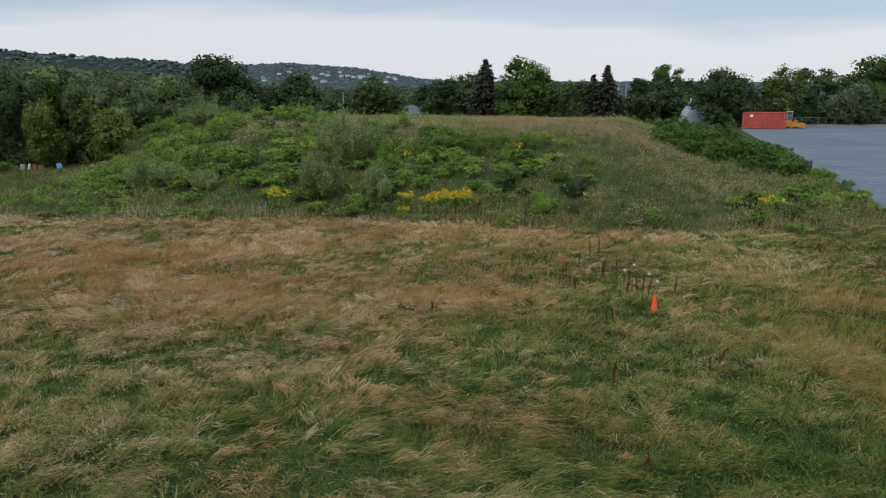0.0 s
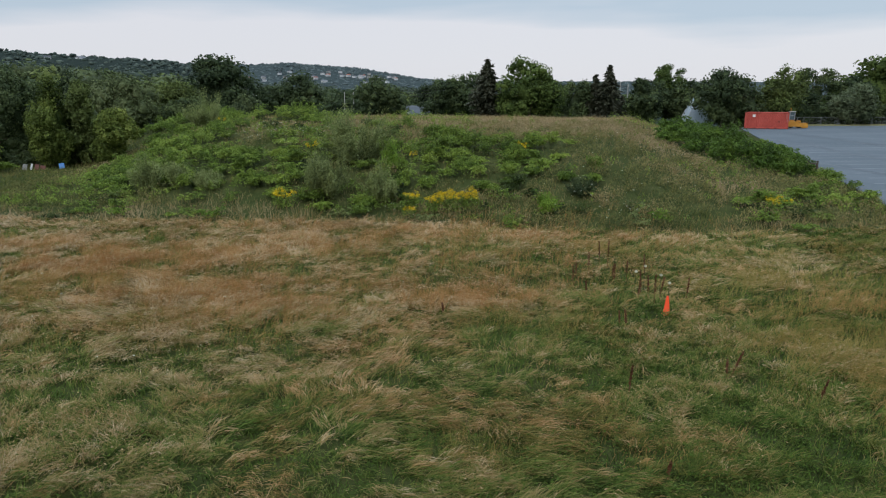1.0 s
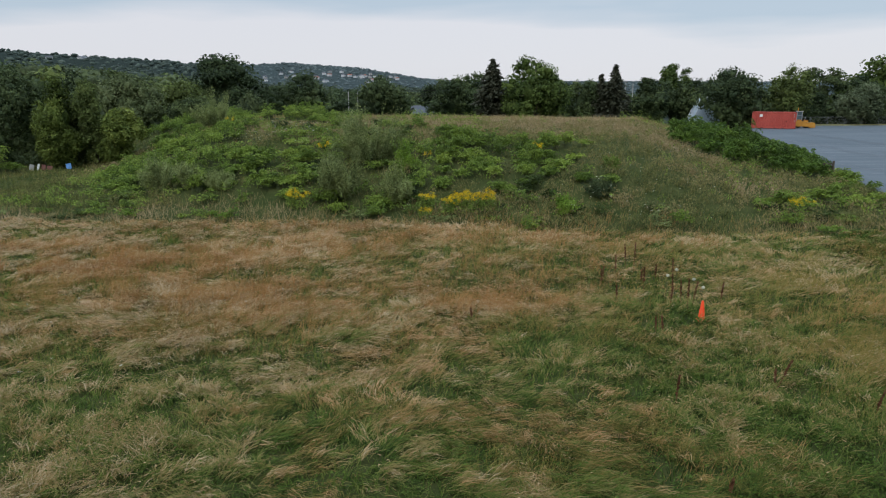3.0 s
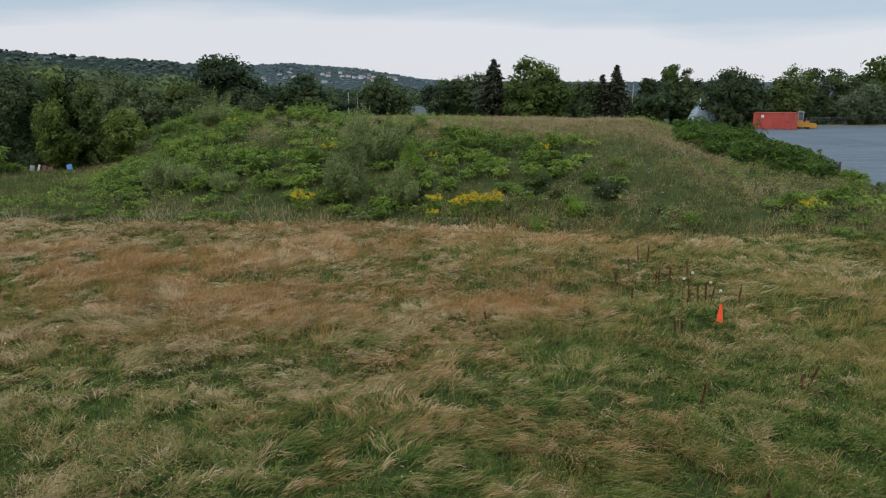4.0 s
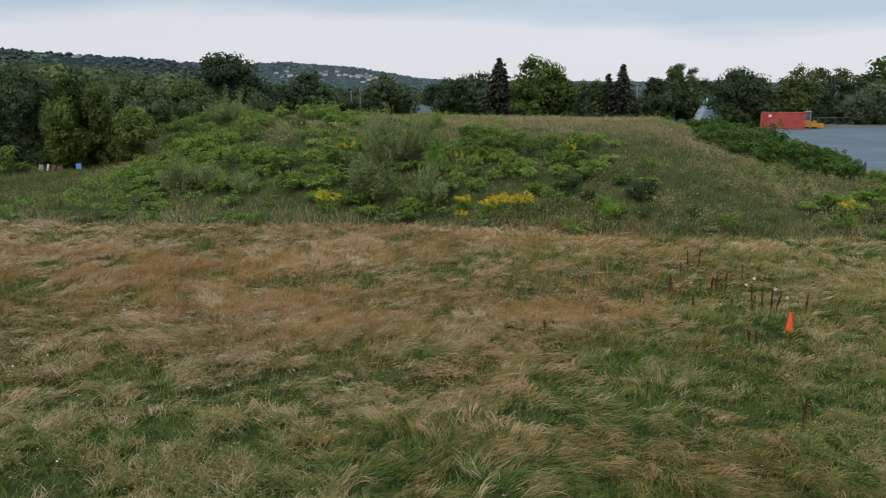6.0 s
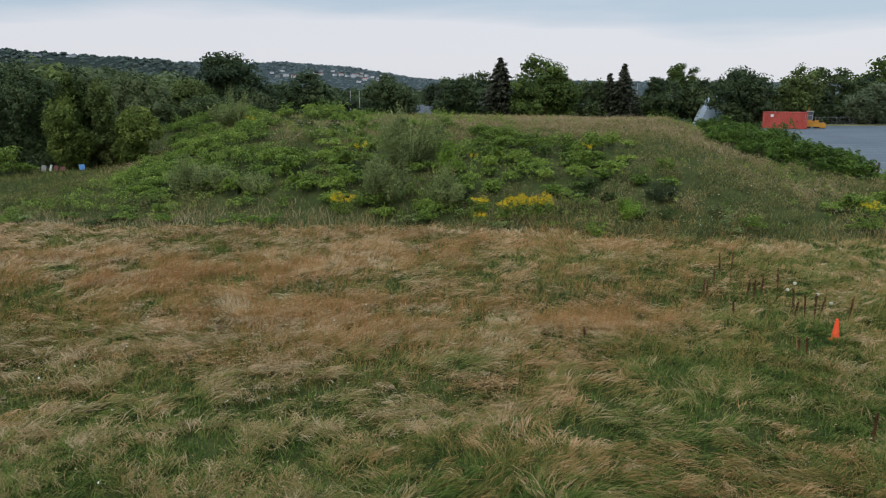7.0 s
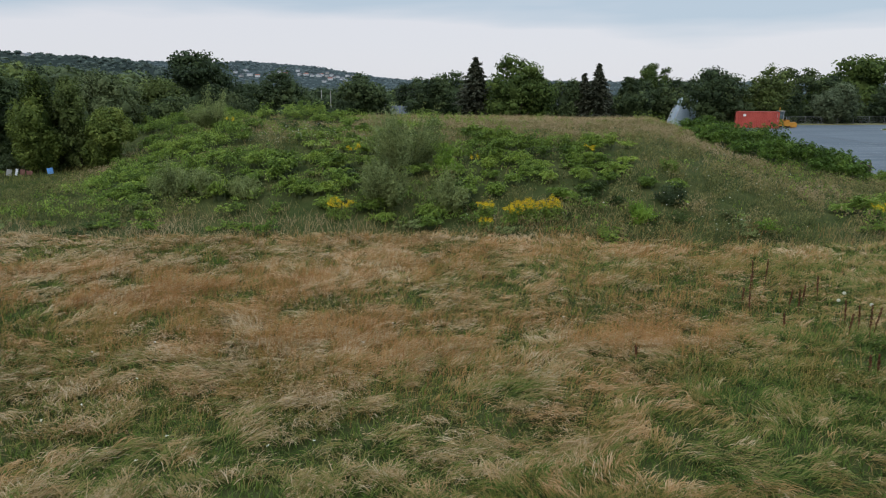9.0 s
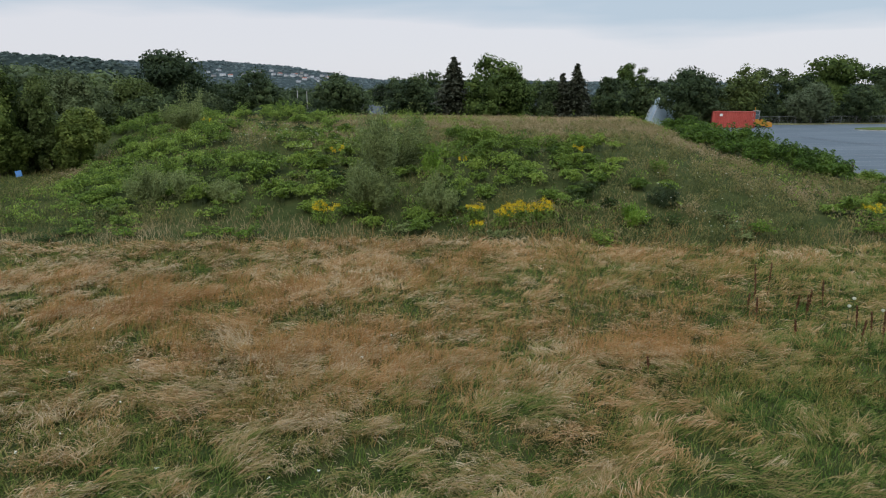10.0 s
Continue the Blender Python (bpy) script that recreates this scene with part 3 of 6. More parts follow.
def build_locks():
    """Tussocks whose long blades lie over in one combed lock each."""
    rng = np.random.RandomState(12)
    for lo, hi, count, per in ((7.2, 11.8, 8600, 20), (11.8, 17.5, 12500, 12), (17.5, 29.0, 19000, 7)):
        y = lo + (hi - lo) * rng.rand(count)
        x = -2.8 + (rng.rand(count) * 2 - 1) * (7.0 + 0.70 * (y - 6.2))
        crest = swath(x, y)
        keep = (y < mound_foot(x) + 0.3) & (x < lot_edge(y) - 1) & (rng.rand(count) < 0.04 + 0.96 * crest)
        x, y, crest = x[keep], y[keep], crest[keep]
        n = len(x)
        wild = tousled(x, y)
        flow = sweep(x, y) + rng.normal(0, 1, n) * (0.45 + 1.5 * wild)
        dry = dryness(x, y) + rng.normal(0.03, 0.23, n) + 0.30 * (crest - 0.6)
        size = (0.19 + 0.19 * value_noise(x, y, 1.1, 34)) * rng.uniform(0.75, 1.3, n) * (1 - 0.25 * wild)
        bend = rng.normal(0, 0.35, n)
        wide = rng.uniform(0.035, 0.075, n) * (1.0 if per > 20 else 1.25)
        lift = 0.11 * crest + rng.uniform(-0.03, 0.05, n)
        k = np.repeat(np.arange(n), per)
        m = len(k)
        lateral, forth = rng.normal(0, 1, m) * wide[k], rng.normal(0, 1.3, m) * wide[k]
        X = x[k] - np.sin(flow[k]) * lateral + np.cos(flow[k]) * forth
        Y = y[k] + np.cos(flow[k]) * lateral + np.sin(flow[k]) * forth
        ang = flow[k] + rng.normal(0, 1, m) * (0.18 + 0.7 * wild[k])
        dist = np.hypot(X + 3, Y)
        L = size[k] * rng.uniform(0.65, 1.2, m)
        W = (0.0030 + 0.00048 * dist) * rng.uniform(0.7, 1.4, m)
        root = np.stack([X, Y, height(X, Y) - 0.02 + np.maximum(lift[k], 0) * 0.8], -1)
        # the tips draw together into the lock
        curl = bend[k] - 1.1 * lateral / L + rng.normal(0, 0.10, m)
        v, f, c = blades(root, unit(np.stack([np.cos(ang), 0.6 * np.sin(ang)], -1)), L, W, rng.uniform(0.45, 1.05, m) - 0.3 * wild[k], rng.normal(1.9, 0.2, m) - 0.5 * wild[k], rng, curl, True)
        D = np.clip(dry[k] + rng.normal(0, 0.07, m), 0.16, 0.97)
        rusty = (value_noise(x, y, 1.3, 67) + rng.normal(0, 0.16, n) + 0.10 * smooth01((y - 12) / 6) - 0.25 * wild > 0.63)[k]
        D = tip_dry(D, c).reshape(m, c)
        for sel, mat, label in ((~rusty, GRASS, "tussocks of long grass combed over into tan and green locks"), (rusty, GRASS_RUST, "tussocks of rusty long grass combed over into locks")):
            w = int(sel.sum())
            quads, tips = [np.arange(w)[:, None] * c + np.array(o) for o in ((0, 1, 3, 2), (2, 3, 4))]
            me = raw_mesh("grass_locks", v.reshape(m, c, 3)[sel].reshape(-1, 3), [quads, tips], mat, dry=D[sel].ravel())
            tagged(new("grass_locks", me), label, "grass", kind="stuff")


def build_meadow():
    """Long grass, blown over in locks and swirls, over a green undergrowth."""
    rng = np.random.RandomState(11)
    x, y = field_places(20000, rng)
    crest = swath(x, y)
    keep = rng.rand(len(x)) < 0.3 + 0.7 * crest
    x, y, crest = x[keep], y[keep], crest[keep]
    n = len(x)
    flow = sweep(x, y) + rng.normal(0, 0.45, n)
    lodged = 0.35 + 0.65 * smooth01((value_noise(x, y, 1.1, 33) - 0.12) / 0.4)
    dry = dryness(x, y) - 0.26 + 0.34 * crest + rng.normal(0, 0.13, n)
    size = 0.18 + 0.16 * value_noise(x, y, 0.9, 34) + 0.004 * y
    curl = rng.normal(0, 0.35, n) + (value_noise(x, y, 0.7, 37) - 0.5) * 0.9
    near = y < 17.5
    parts = []
    for sel, simple, per in ((near, True, 11), (~near, True, 5)):
        k = np.repeat(np.flatnonzero(sel), per)
        m = len(k)
        lateral, forth = rng.normal(0, 0.060, m), rng.normal(0, 0.085, m)
        X = x[k] - np.sin(flow[k]) * lateral + np.cos(flow[k]) * forth
        Y = y[k] + np.cos(flow[k]) * lateral + np.sin(flow[k]) * forth
        ang = flow[k] + rng.normal(0, 0.30, m)
        dist = np.hypot(X + 3, Y)
        root = np.stack([X, Y, height(X, Y) - 0.02 + 0.07 * crest[k]], -1)
        L = size[k] * rng.uniform(0.65, 1.25, m)
        W = (0.0034 + (0.00038 if per > 8 else 0.00054) * dist) * rng.uniform(0.7, 1.4, m)
        start = 0.30 + 0.45 * lodged[k] + rng.normal(0, 0.12, m)
        end = 0.9 + 1.15 * lodged[k] + rng.normal(0, 0.15, m)
        v, f, c = blades(root, np.stack([np.cos(ang), np.sin(ang)], -1), L, W, start, end, rng, curl[k], simple)
        D = np.clip(dry[k] + rng.normal(0, 0.08, m), 0.12, 0.99)
        me = raw_mesh("meadow_grass", v, f, GRASS, dry=tip_dry(D, c))
        name, label = ("meadow_grass", "long lodged meadow grass, tan and green, blown into swirls") if per > 8 else ("far_meadow_grass", "lodged tan meadow grass towards the mound")
        tagged(new(name, me), label, "grass", kind="stuff")

    # green undergrowth
    x, y = field_places(120000, rng)
    keep = rng.rand(len(x)) < 0.78 - 0.56 * swath(x, y)
    x, y = x[keep], y[keep]
    n = len(x)
    dry = 0.24 + 0.10 * np.exp(-(((x - 1.7) / 2.0) ** 2) - ((y - 14.0) / 2.2) ** 2) + 0.26 * (value_noise(x, y, 0.8, 45) - 0.5) + rng.normal(0, 0.06, n) + 0.35 * (dryness(x, y) - 0.43)
    ang = rng.uniform(0, 2 * math.pi, n)
    dist = np.hypot(x + 3, y)
    v, f, c = blades(np.stack([x, y, height(x, y) - 0.02], -1), np.stack([np.cos(ang), np.sin(ang)], -1), rng.uniform(0.10, 0.24, n),
                     (0.008 + 0.0007 * dist) * rng.uniform(0.7, 1.3, n), rng.uniform(0.0, 0.5, n), rng.uniform(0.4, 1.3, n), rng, simple=True)
    me = raw_mesh("undergrowth", v, f, GRASS, dry=np.repeat(np.clip(dry, 0.02, 0.9), c))
    tagged(new("undergrowth", me), "short green grass beneath the lodged stalks", "grass", kind="stuff")

    # small leafy herbs in the green places, and fine seed heads over the dry ones
    x, y = field_places(60000, rng, 0.95)
    green = 0.50 - dryness(x, y) + 0.5 * (value_noise(x, y, 0.5, 47) - 0.5)
    keep = rng.rand(len(x)) < np.clip(0.15 + 2.2 * green, 0.05, 1)
    x, y = x[keep], y[keep]
    n = len(x)
    c = np.stack([x, y, height(x, y) + rng.uniform(0.08, 0.30, n)], -1)
    v, f = leaf_quads(c, unit(np.array([0, 0, 1.0]) + rng.normal(0, 0.55, (n, 3))), 0.05, 0.026, rng)
    tagged(new("meadow_herbs", raw_mesh("meadow_herbs", v, [f], LEAF_HERB)), "small green herbs growing through the meadow grass", "herbs", kind="stuff")
    x, y = field_places(40000, rng, 0.95)
    keep = rng.rand(len(x)) < swath(x, y) * np.clip(0.55 * tousled(x, y) + 2.0 * (dryness(x, y) - 0.30) + 0.6 * (value_noise(x, y, 0.9, 48) - 0.4), 0.04, 1)
    x, y = x[keep], y[keep]
    n = len(x)
    c = np.stack([x, y, height(x, y) + rng.uniform(0.18, 0.38, n)], -1)
    along = np.stack([rng.normal(0, 1, n), rng.normal(0, 0.6, n), rng.normal(0.3, 0.5, n)], -1)
    v, f = leaf_quads(c, unit(np.array([0, -0.4, 1.0]) + rng.normal(0, 0.5, (n, 3))), 0.05, 0.014, rng, along)
    tagged(new("seed_heads", raw_mesh("seed_heads", v, [f], SEED)), "fine tan seed heads above the meadow grass", "grass", kind="stuff")

    # stands of upright rusty stalks
    rust = ((-8.6, 17.4, 4.0, 2.0, 4600), (-13.5, 20.6, 4.6, 1.6, 3000), (-0.7, 17.2, 2.2, 1.1, 1500), (-4.5, 16.0, 3.0, 2.2, 1400), (-7.0, 23.2, 4.5, 1.8, 1800),
            (-6.0, 27.2, 9.0, 1.0, 1700), (4.0, 24.4, 4.5, 1.2, 900), (-9.5, 21.8, 4.0, 1.0, 1000), (0.5, 20.6, 3.0, 1.4, 900), (-2.0, 25.2, 4.0, 1.2, 900), (-15.5, 23.4, 5.0, 1.0, 1100), (8.6, 15.6, 1.6, 1.0, 500), (1.0, 9.4, 0.9, 0.6, 160))
    ochre = ((6.1, 13.0, 1.8, 1.9, 1900), (8.4, 14.4, 2.4, 2.0, 1500), (6.4, 10.6, 1.3, 1.5, 900), (7.0, 18.4, 2.8, 1.3, 1000), (-1.2, 8.9, 0.9, 0.9, 420), (-2.6, 12.4, 1.0, 0.8, 300),
             (0.4, 14.4, 1.6, 1.4, 900), (-9.5, 14.6, 2.6, 1.6, 900), (-13.0, 17.6, 3.0, 1.2, 900), (3.2, 22.6, 3.0, 1.2, 600), (10.5, 21.5, 3.0, 1.6, 700))
    for stands, mat, fine, name, label in ((rust, RUST, 0.85, "rust_grass", "stands of upright rust-coloured grass stalks"), (ochre, OCHRE, 0.7, "ochre_grass", "stands of upright ochre-green grass stalks")):
        P = np.concatenate([np.stack([rng.normal(px, rx * 0.7, int(k * 2.7 / fine)), rng.normal(py, ry * 0.7, int(k * 2.7 / fine))], -1) for px, py, rx, ry, k in stands])
        P = P[rng.rand(len(P)) < (0.55 + 0.45 * swath(P[:, 0], P[:, 1])) * smooth01((value_noise(P[:, 0], P[:, 1] * 1.4, 0.8, 49) - 0.25) / 0.35)]
        x, y = P[:, 0], P[:, 1]
        n = len(x)
        ang = rng.normal(0.2, 1.2, n)
        dist = np.hypot(x + 3, y)
        v, f, c = blades(np.stack([x, y, height(x, y) - 0.02], -1), np.stack([np.cos(ang), np.sin(ang)], -1), rng.uniform(0.18, 0.30, n) + 0.015 * np.clip(dist, 6, 18),
                         (0.0008 + 0.00036 * dist) * fine * rng.uniform(0.7, 1.3, n), rng.uniform(0.0, 0.5, n), rng.uniform(0.3, 1.6, n), rng, simple=True)
        tagged(new(name, raw_mesh(name, v, f, mat)), label, "grass", kind="stuff")

    # the rest of the field, past the flight line and to its sides
    n = 20000
    x, y = rng.uniform(-45, 17, n), rng.uniform(-22, 29, n)
    half = 7.0 + 0.70 * (np.maximum(y, 6.2) - 6.2)
    keep = ((y < 6.6) | (np.abs(x + 2.8) > half)) & (y < mound_foot(x) + 0.5) & (x < lot_edge(y) - 1)
    x, y = x[keep], y[keep]
    n = len(x)
    ang = rng.uniform(0, 2 * math.pi, n)
    v, f, c = blades(np.stack([x, y, height(x, y) - 0.02], -1), np.stack([np.cos(ang), np.sin(ang)], -1), rng.uniform(0.3, 0.7, n),
                     rng.uniform(0.03, 0.06, n), rng.uniform(0.1, 0.6, n), rng.uniform(0.8, 1.6, n), rng, simple=True)
    D = np.clip(dryness(x, y) + rng.normal(0, 0.1, n), 0.05, 0.95)
    me = raw_mesh("side_grass", v, f, GRASS, dry=tip_dry(D, c))
    # and finer, closer grass right under the flight line
    n = 20000
    x, y = rng.uniform(-17, 10, n), rng.uniform(-8, 7.6, n)
    ang = (value_noise(x, y, 2.2, 31) - 0.5) * 5.0 + rng.normal(0, 0.6, n)
    v2, f2, c2 = blades(np.stack([x, y, height(x, y) - 0.02], -1), np.stack([np.cos(ang), np.sin(ang)], -1), rng.uniform(0.25, 0.5, n),
                        rng.uniform(0.012, 0.024, n), rng.uniform(0.1, 0.6, n), rng.uniform(1.0, 2.0, n), rng, simple=True)
    under = raw_mesh("lodged_grass", v2, f2, GRASS, dry=tip_dry(np.clip(dryness(x, y) + rng.normal(0, 0.12, n), 0.1, 0.95), c2))
    tagged(new("lodged_grass", under), "tan and green lodged grass at the field's near side", "grass", kind="stuff")
    tagged(new("side_grass", me), "rough tan and green grass over the rest of the field", "grass", kind="stuff")


build_locks()
build_meadow()


def canes(x, y, rx, ry, top, count, rng, spread=0.5):
    """Arching canes of a dense leafy bush, gathered in heads: points along each (count, 7, 3), their bearings and the tone of each."""
    heads = max(3, int(rx * ry * 3.4))
    ha, hr = rng.uniform(0, 2 * math.pi, heads), np.sqrt(rng.rand(heads))
    hx, hy = x + np.cos(ha) * hr * rx * 0.85, y + np.sin(ha) * hr * ry * 0.85
    hz = top * (1 - 0.5 * hr ** 2) * rng.uniform(0.62, 1.12, heads)
    tone = rng.normal(0, 0.17, heads)
    k = rng.randint(0, heads, count)
    bx, by = hx[k] + rng.normal(0, 0.13, count), hy[k] + rng.normal(0, 0.13, count)
    h = hz[k] * rng.uniform(0.55, 1.05, count)
    da = rng.uniform(0, 2 * math.pi, count)
    reach = (0.22 + 0.45 * spread * top) * rng.uniform(0.5, 1.15, count)
    s = np.linspace(0, 1, 7)[None, :]
    px = bx[:, None] + (np.cos(da) * reach)[:, None] * s ** 1.8
    py = by[:, None] + (np.sin(da) * reach)[:, None] * s ** 1.8
    pz = height(bx, by)[:, None] + h[:, None] * np.sin(s * 2.15)
    return np.stack([px, py, pz], -1), da, tone[k] + rng.normal(0, 0.06, count)


def strips(points, width):
    """Thin ribbons along rows of points (n, k, 3), for stems."""
    n, k, _ = points.shape
    vs, fs, base = [], [], 0
    for off in ((width * 0.8, width * 0.6, 0),):
        o = np.array(off) * 0.5
        taper = np.linspace(1, 0.4, k)[None, :, None]
        v = np.stack([points - o * taper, points + o * taper], 2).reshape(-1, 3)
        i = np.arange(n)[:, None] * k * 2 + np.arange(k - 1)[None, :] * 2 + base
        fs.append(np.stack([i, i + 1, i + 3, i + 2], -1).reshape(-1, 4))
        vs.append(v)
        base += len(v)
    return np.concatenate(vs), np.concatenate(fs)


def bundle(name, me, parent, label=""):
    """A mass of stalks or blooms too fine to part."""
    return tagged(attach(name, me, parent, label), kind="stuff")


def local(v, x, y, z):
    return v - np.array([x, y, z])


def leafy_bush(name, x, y, rx, ry, top, material, label, leaf=0.17, count=150, group="", per=16, droop=0.6):
    """A thicket of arching canes with broad leaves in two ranks."""
    rng = np.random.RandomState(int(abs(x) * 971 + abs(y) * 131) % 99991)
    z = float(height(x, y))
    ob = thing(name, x, y, z, label, "bush", group)
    pts, da, tone = canes(x, y, rx, ry, top, count, rng)
    v, f = strips(pts[:, ::2], 0.02)
    bundle("branchwork", raw_mesh("branchwork", local(v, x, y, z), [f], STEM), ob)
    s = rng.uniform(0.3, 1.0, (count, per)) * 6
    i = np.minimum(s.astype(int), 5)
    fr = (s - i)[..., None]
    rows = np.arange(count)[:, None]
    c = pts[rows, i] * (1 - fr) + pts[rows, i + 1] * fr
    tang = unit(pts[rows, i + 1] - pts[rows, i])
    side = unit(np.cross(tang, np.array([0, 0, 1.0])) + 1e-6) * np.where(rng.rand(count, per) < 0.5, 1, -1)[..., None]
    along = side + tang * 0.5 + rng.normal(0, 0.25, side.shape)
    along[..., 2] -= droop
    c = c + unit(along) * leaf * 0.5
    nrm = unit(np.array([0, 0, 1.0]) + rng.normal(0, 0.42, side.shape))
    v, f = leaf_quads(c.reshape(-1, 3), nrm.reshape(-1, 3), leaf, leaf * 0.43, rng, along.reshape(-1, 3))
    shade = np.repeat(tone, per * 4)
    attach("foliage", raw_mesh("foliage", local(v, x, y, z), [f], material, dry=shade), ob)
    return ob


def willow_shrub(x, y, w, top, material, label, count=170, per=42, leaf=0.12):
    """A feathery shrub: many thin upright shoots set with narrow leaves."""
    rng = np.random.RandomState(int(abs(x) * 577 + abs(y) * 311) % 99991)
    z = float(height(x, y))
    ob = thing("willow_shrub", x, y, z, label, "shrub", "shrubs on the mound")
    heads = max(4, int(5 * w))
    ha, hr = rng.uniform(0, 2 * math.pi, heads), np.sqrt(rng.rand(heads))
    hx, hy, hz = np.cos(ha) * hr * w * 0.42, np.sin(ha) * hr * w * 0.42, top * (1 - 0.5 * hr ** 2) * rng.uniform(0.72, 1.1, heads)
    g = rng.randint(0, heads, count)
    tone = rng.normal(0, 0.12, heads)[g] + rng.normal(0, 0.05, count)
    tx, ty = hx[g] + rng.normal(0, 0.17, count), hy[g] + rng.normal(0, 0.17, count)
    h = hz[g] * rng.uniform(0.5, 1.06, count)
    s = np.linspace(0, 1, 6)[None, :]
    pts = np.stack([tx[:, None] * (0.25 + 0.75 * s ** 0.8), ty[:, None] * (0.25 + 0.75 * s ** 0.8), h[:, None] * s], -1)
    v, f = strips(pts[:, [0, 2, 5]], 0.015)
    bundle("branchwork", raw_mesh("branchwork", v, [f], STEM), ob)
    k = rng.uniform(0.12, 1.0, (count, per)) * 5
    i = np.minimum(k.astype(int), 4)
    fr = (k - i)[..., None]
    rows = np.arange(count)[:, None]
    c = pts[rows, i] * (1 - fr) + pts[rows, i + 1] * fr + rng.normal(0, 0.05, (count, per, 3))
    tang = unit(pts[rows, i + 1] - pts[rows, i])
    along = tang * 0.9 + rng.normal(0, 0.5, c.shape)
    nrm = unit(rng.normal(0, 0.7, c.shape) + np.array([0, -0.3, 0.8]))
    v, f = leaf_quads(c.reshape(-1, 3), nrm.reshape(-1, 3), leaf, leaf * 0.30, rng, along.reshape(-1, 3))
    attach("foliage", raw_mesh("foliage", v, [f], material, dry=np.repeat(tone, per * 4)), ob)
    return ob


def wood(points, radii, n=7):
    """A tapered limb through points, as verts and quads."""
    P = np.asarray(points, float)
    v = []
    for i, p in enumerate(P):
        t = unit((P[min(i + 1, len(P) - 1)] - P[max(i - 1, 0)])[None])[0]
        u = unit(np.cross(t, [0.3, 0.9, 0.1])[None])[0]
        w = np.cross(t, u)
        a = np.linspace(0, 2 * math.pi, n, endpoint=False)[:, None]
        v.append(p + radii[i] * (np.cos(a) * u + np.sin(a) * w))
    v = np.concatenate(v)
    f = []
    for i in range(len(P) - 1):
        for j in range(n):
            f.append((i * n + j, i * n + (j + 1) % n, (i + 1) * n + (j + 1) % n, (i + 1) * n + j))
    return v, np.array(f)


def joined(pieces):
    vs, fs, base = [], [], 0
    for v, f in pieces:
        vs.append(v)
        fs.append(f + base)
        base += len(v)
    return np.concatenate(vs), np.concatenate(fs)


def ball(sub):
    bm = bmesh.new()
    bmesh.ops.create_icosphere(bm, subdivisions=sub, radius=1.0)
    v = np.array([p.co[:] for p in bm.verts])
    f = np.array([[p.index for p in t.verts] for t in bm.faces])
    bm.free()
    return v, f


BALLS = {k: ball(k) for k in (1, 2)}


def cores(centres, radii, flat, rng, sub=2, rough=0.14):
    """The uneven inner masses that fill out a crown, under its leaves."""
    v, f = BALLS[sub]
    n = len(centres)
    jit = rng.uniform(1.0 - rough, 1.06, (n, len(v), 1))
    w = centres[:, None] + v[None] * jit * radii[:, None, None] * np.array([1, 1, flat])
    return w.reshape(-1, 3), (f[None] + np.arange(n)[:, None, None] * len(v)).reshape(-1, 3)


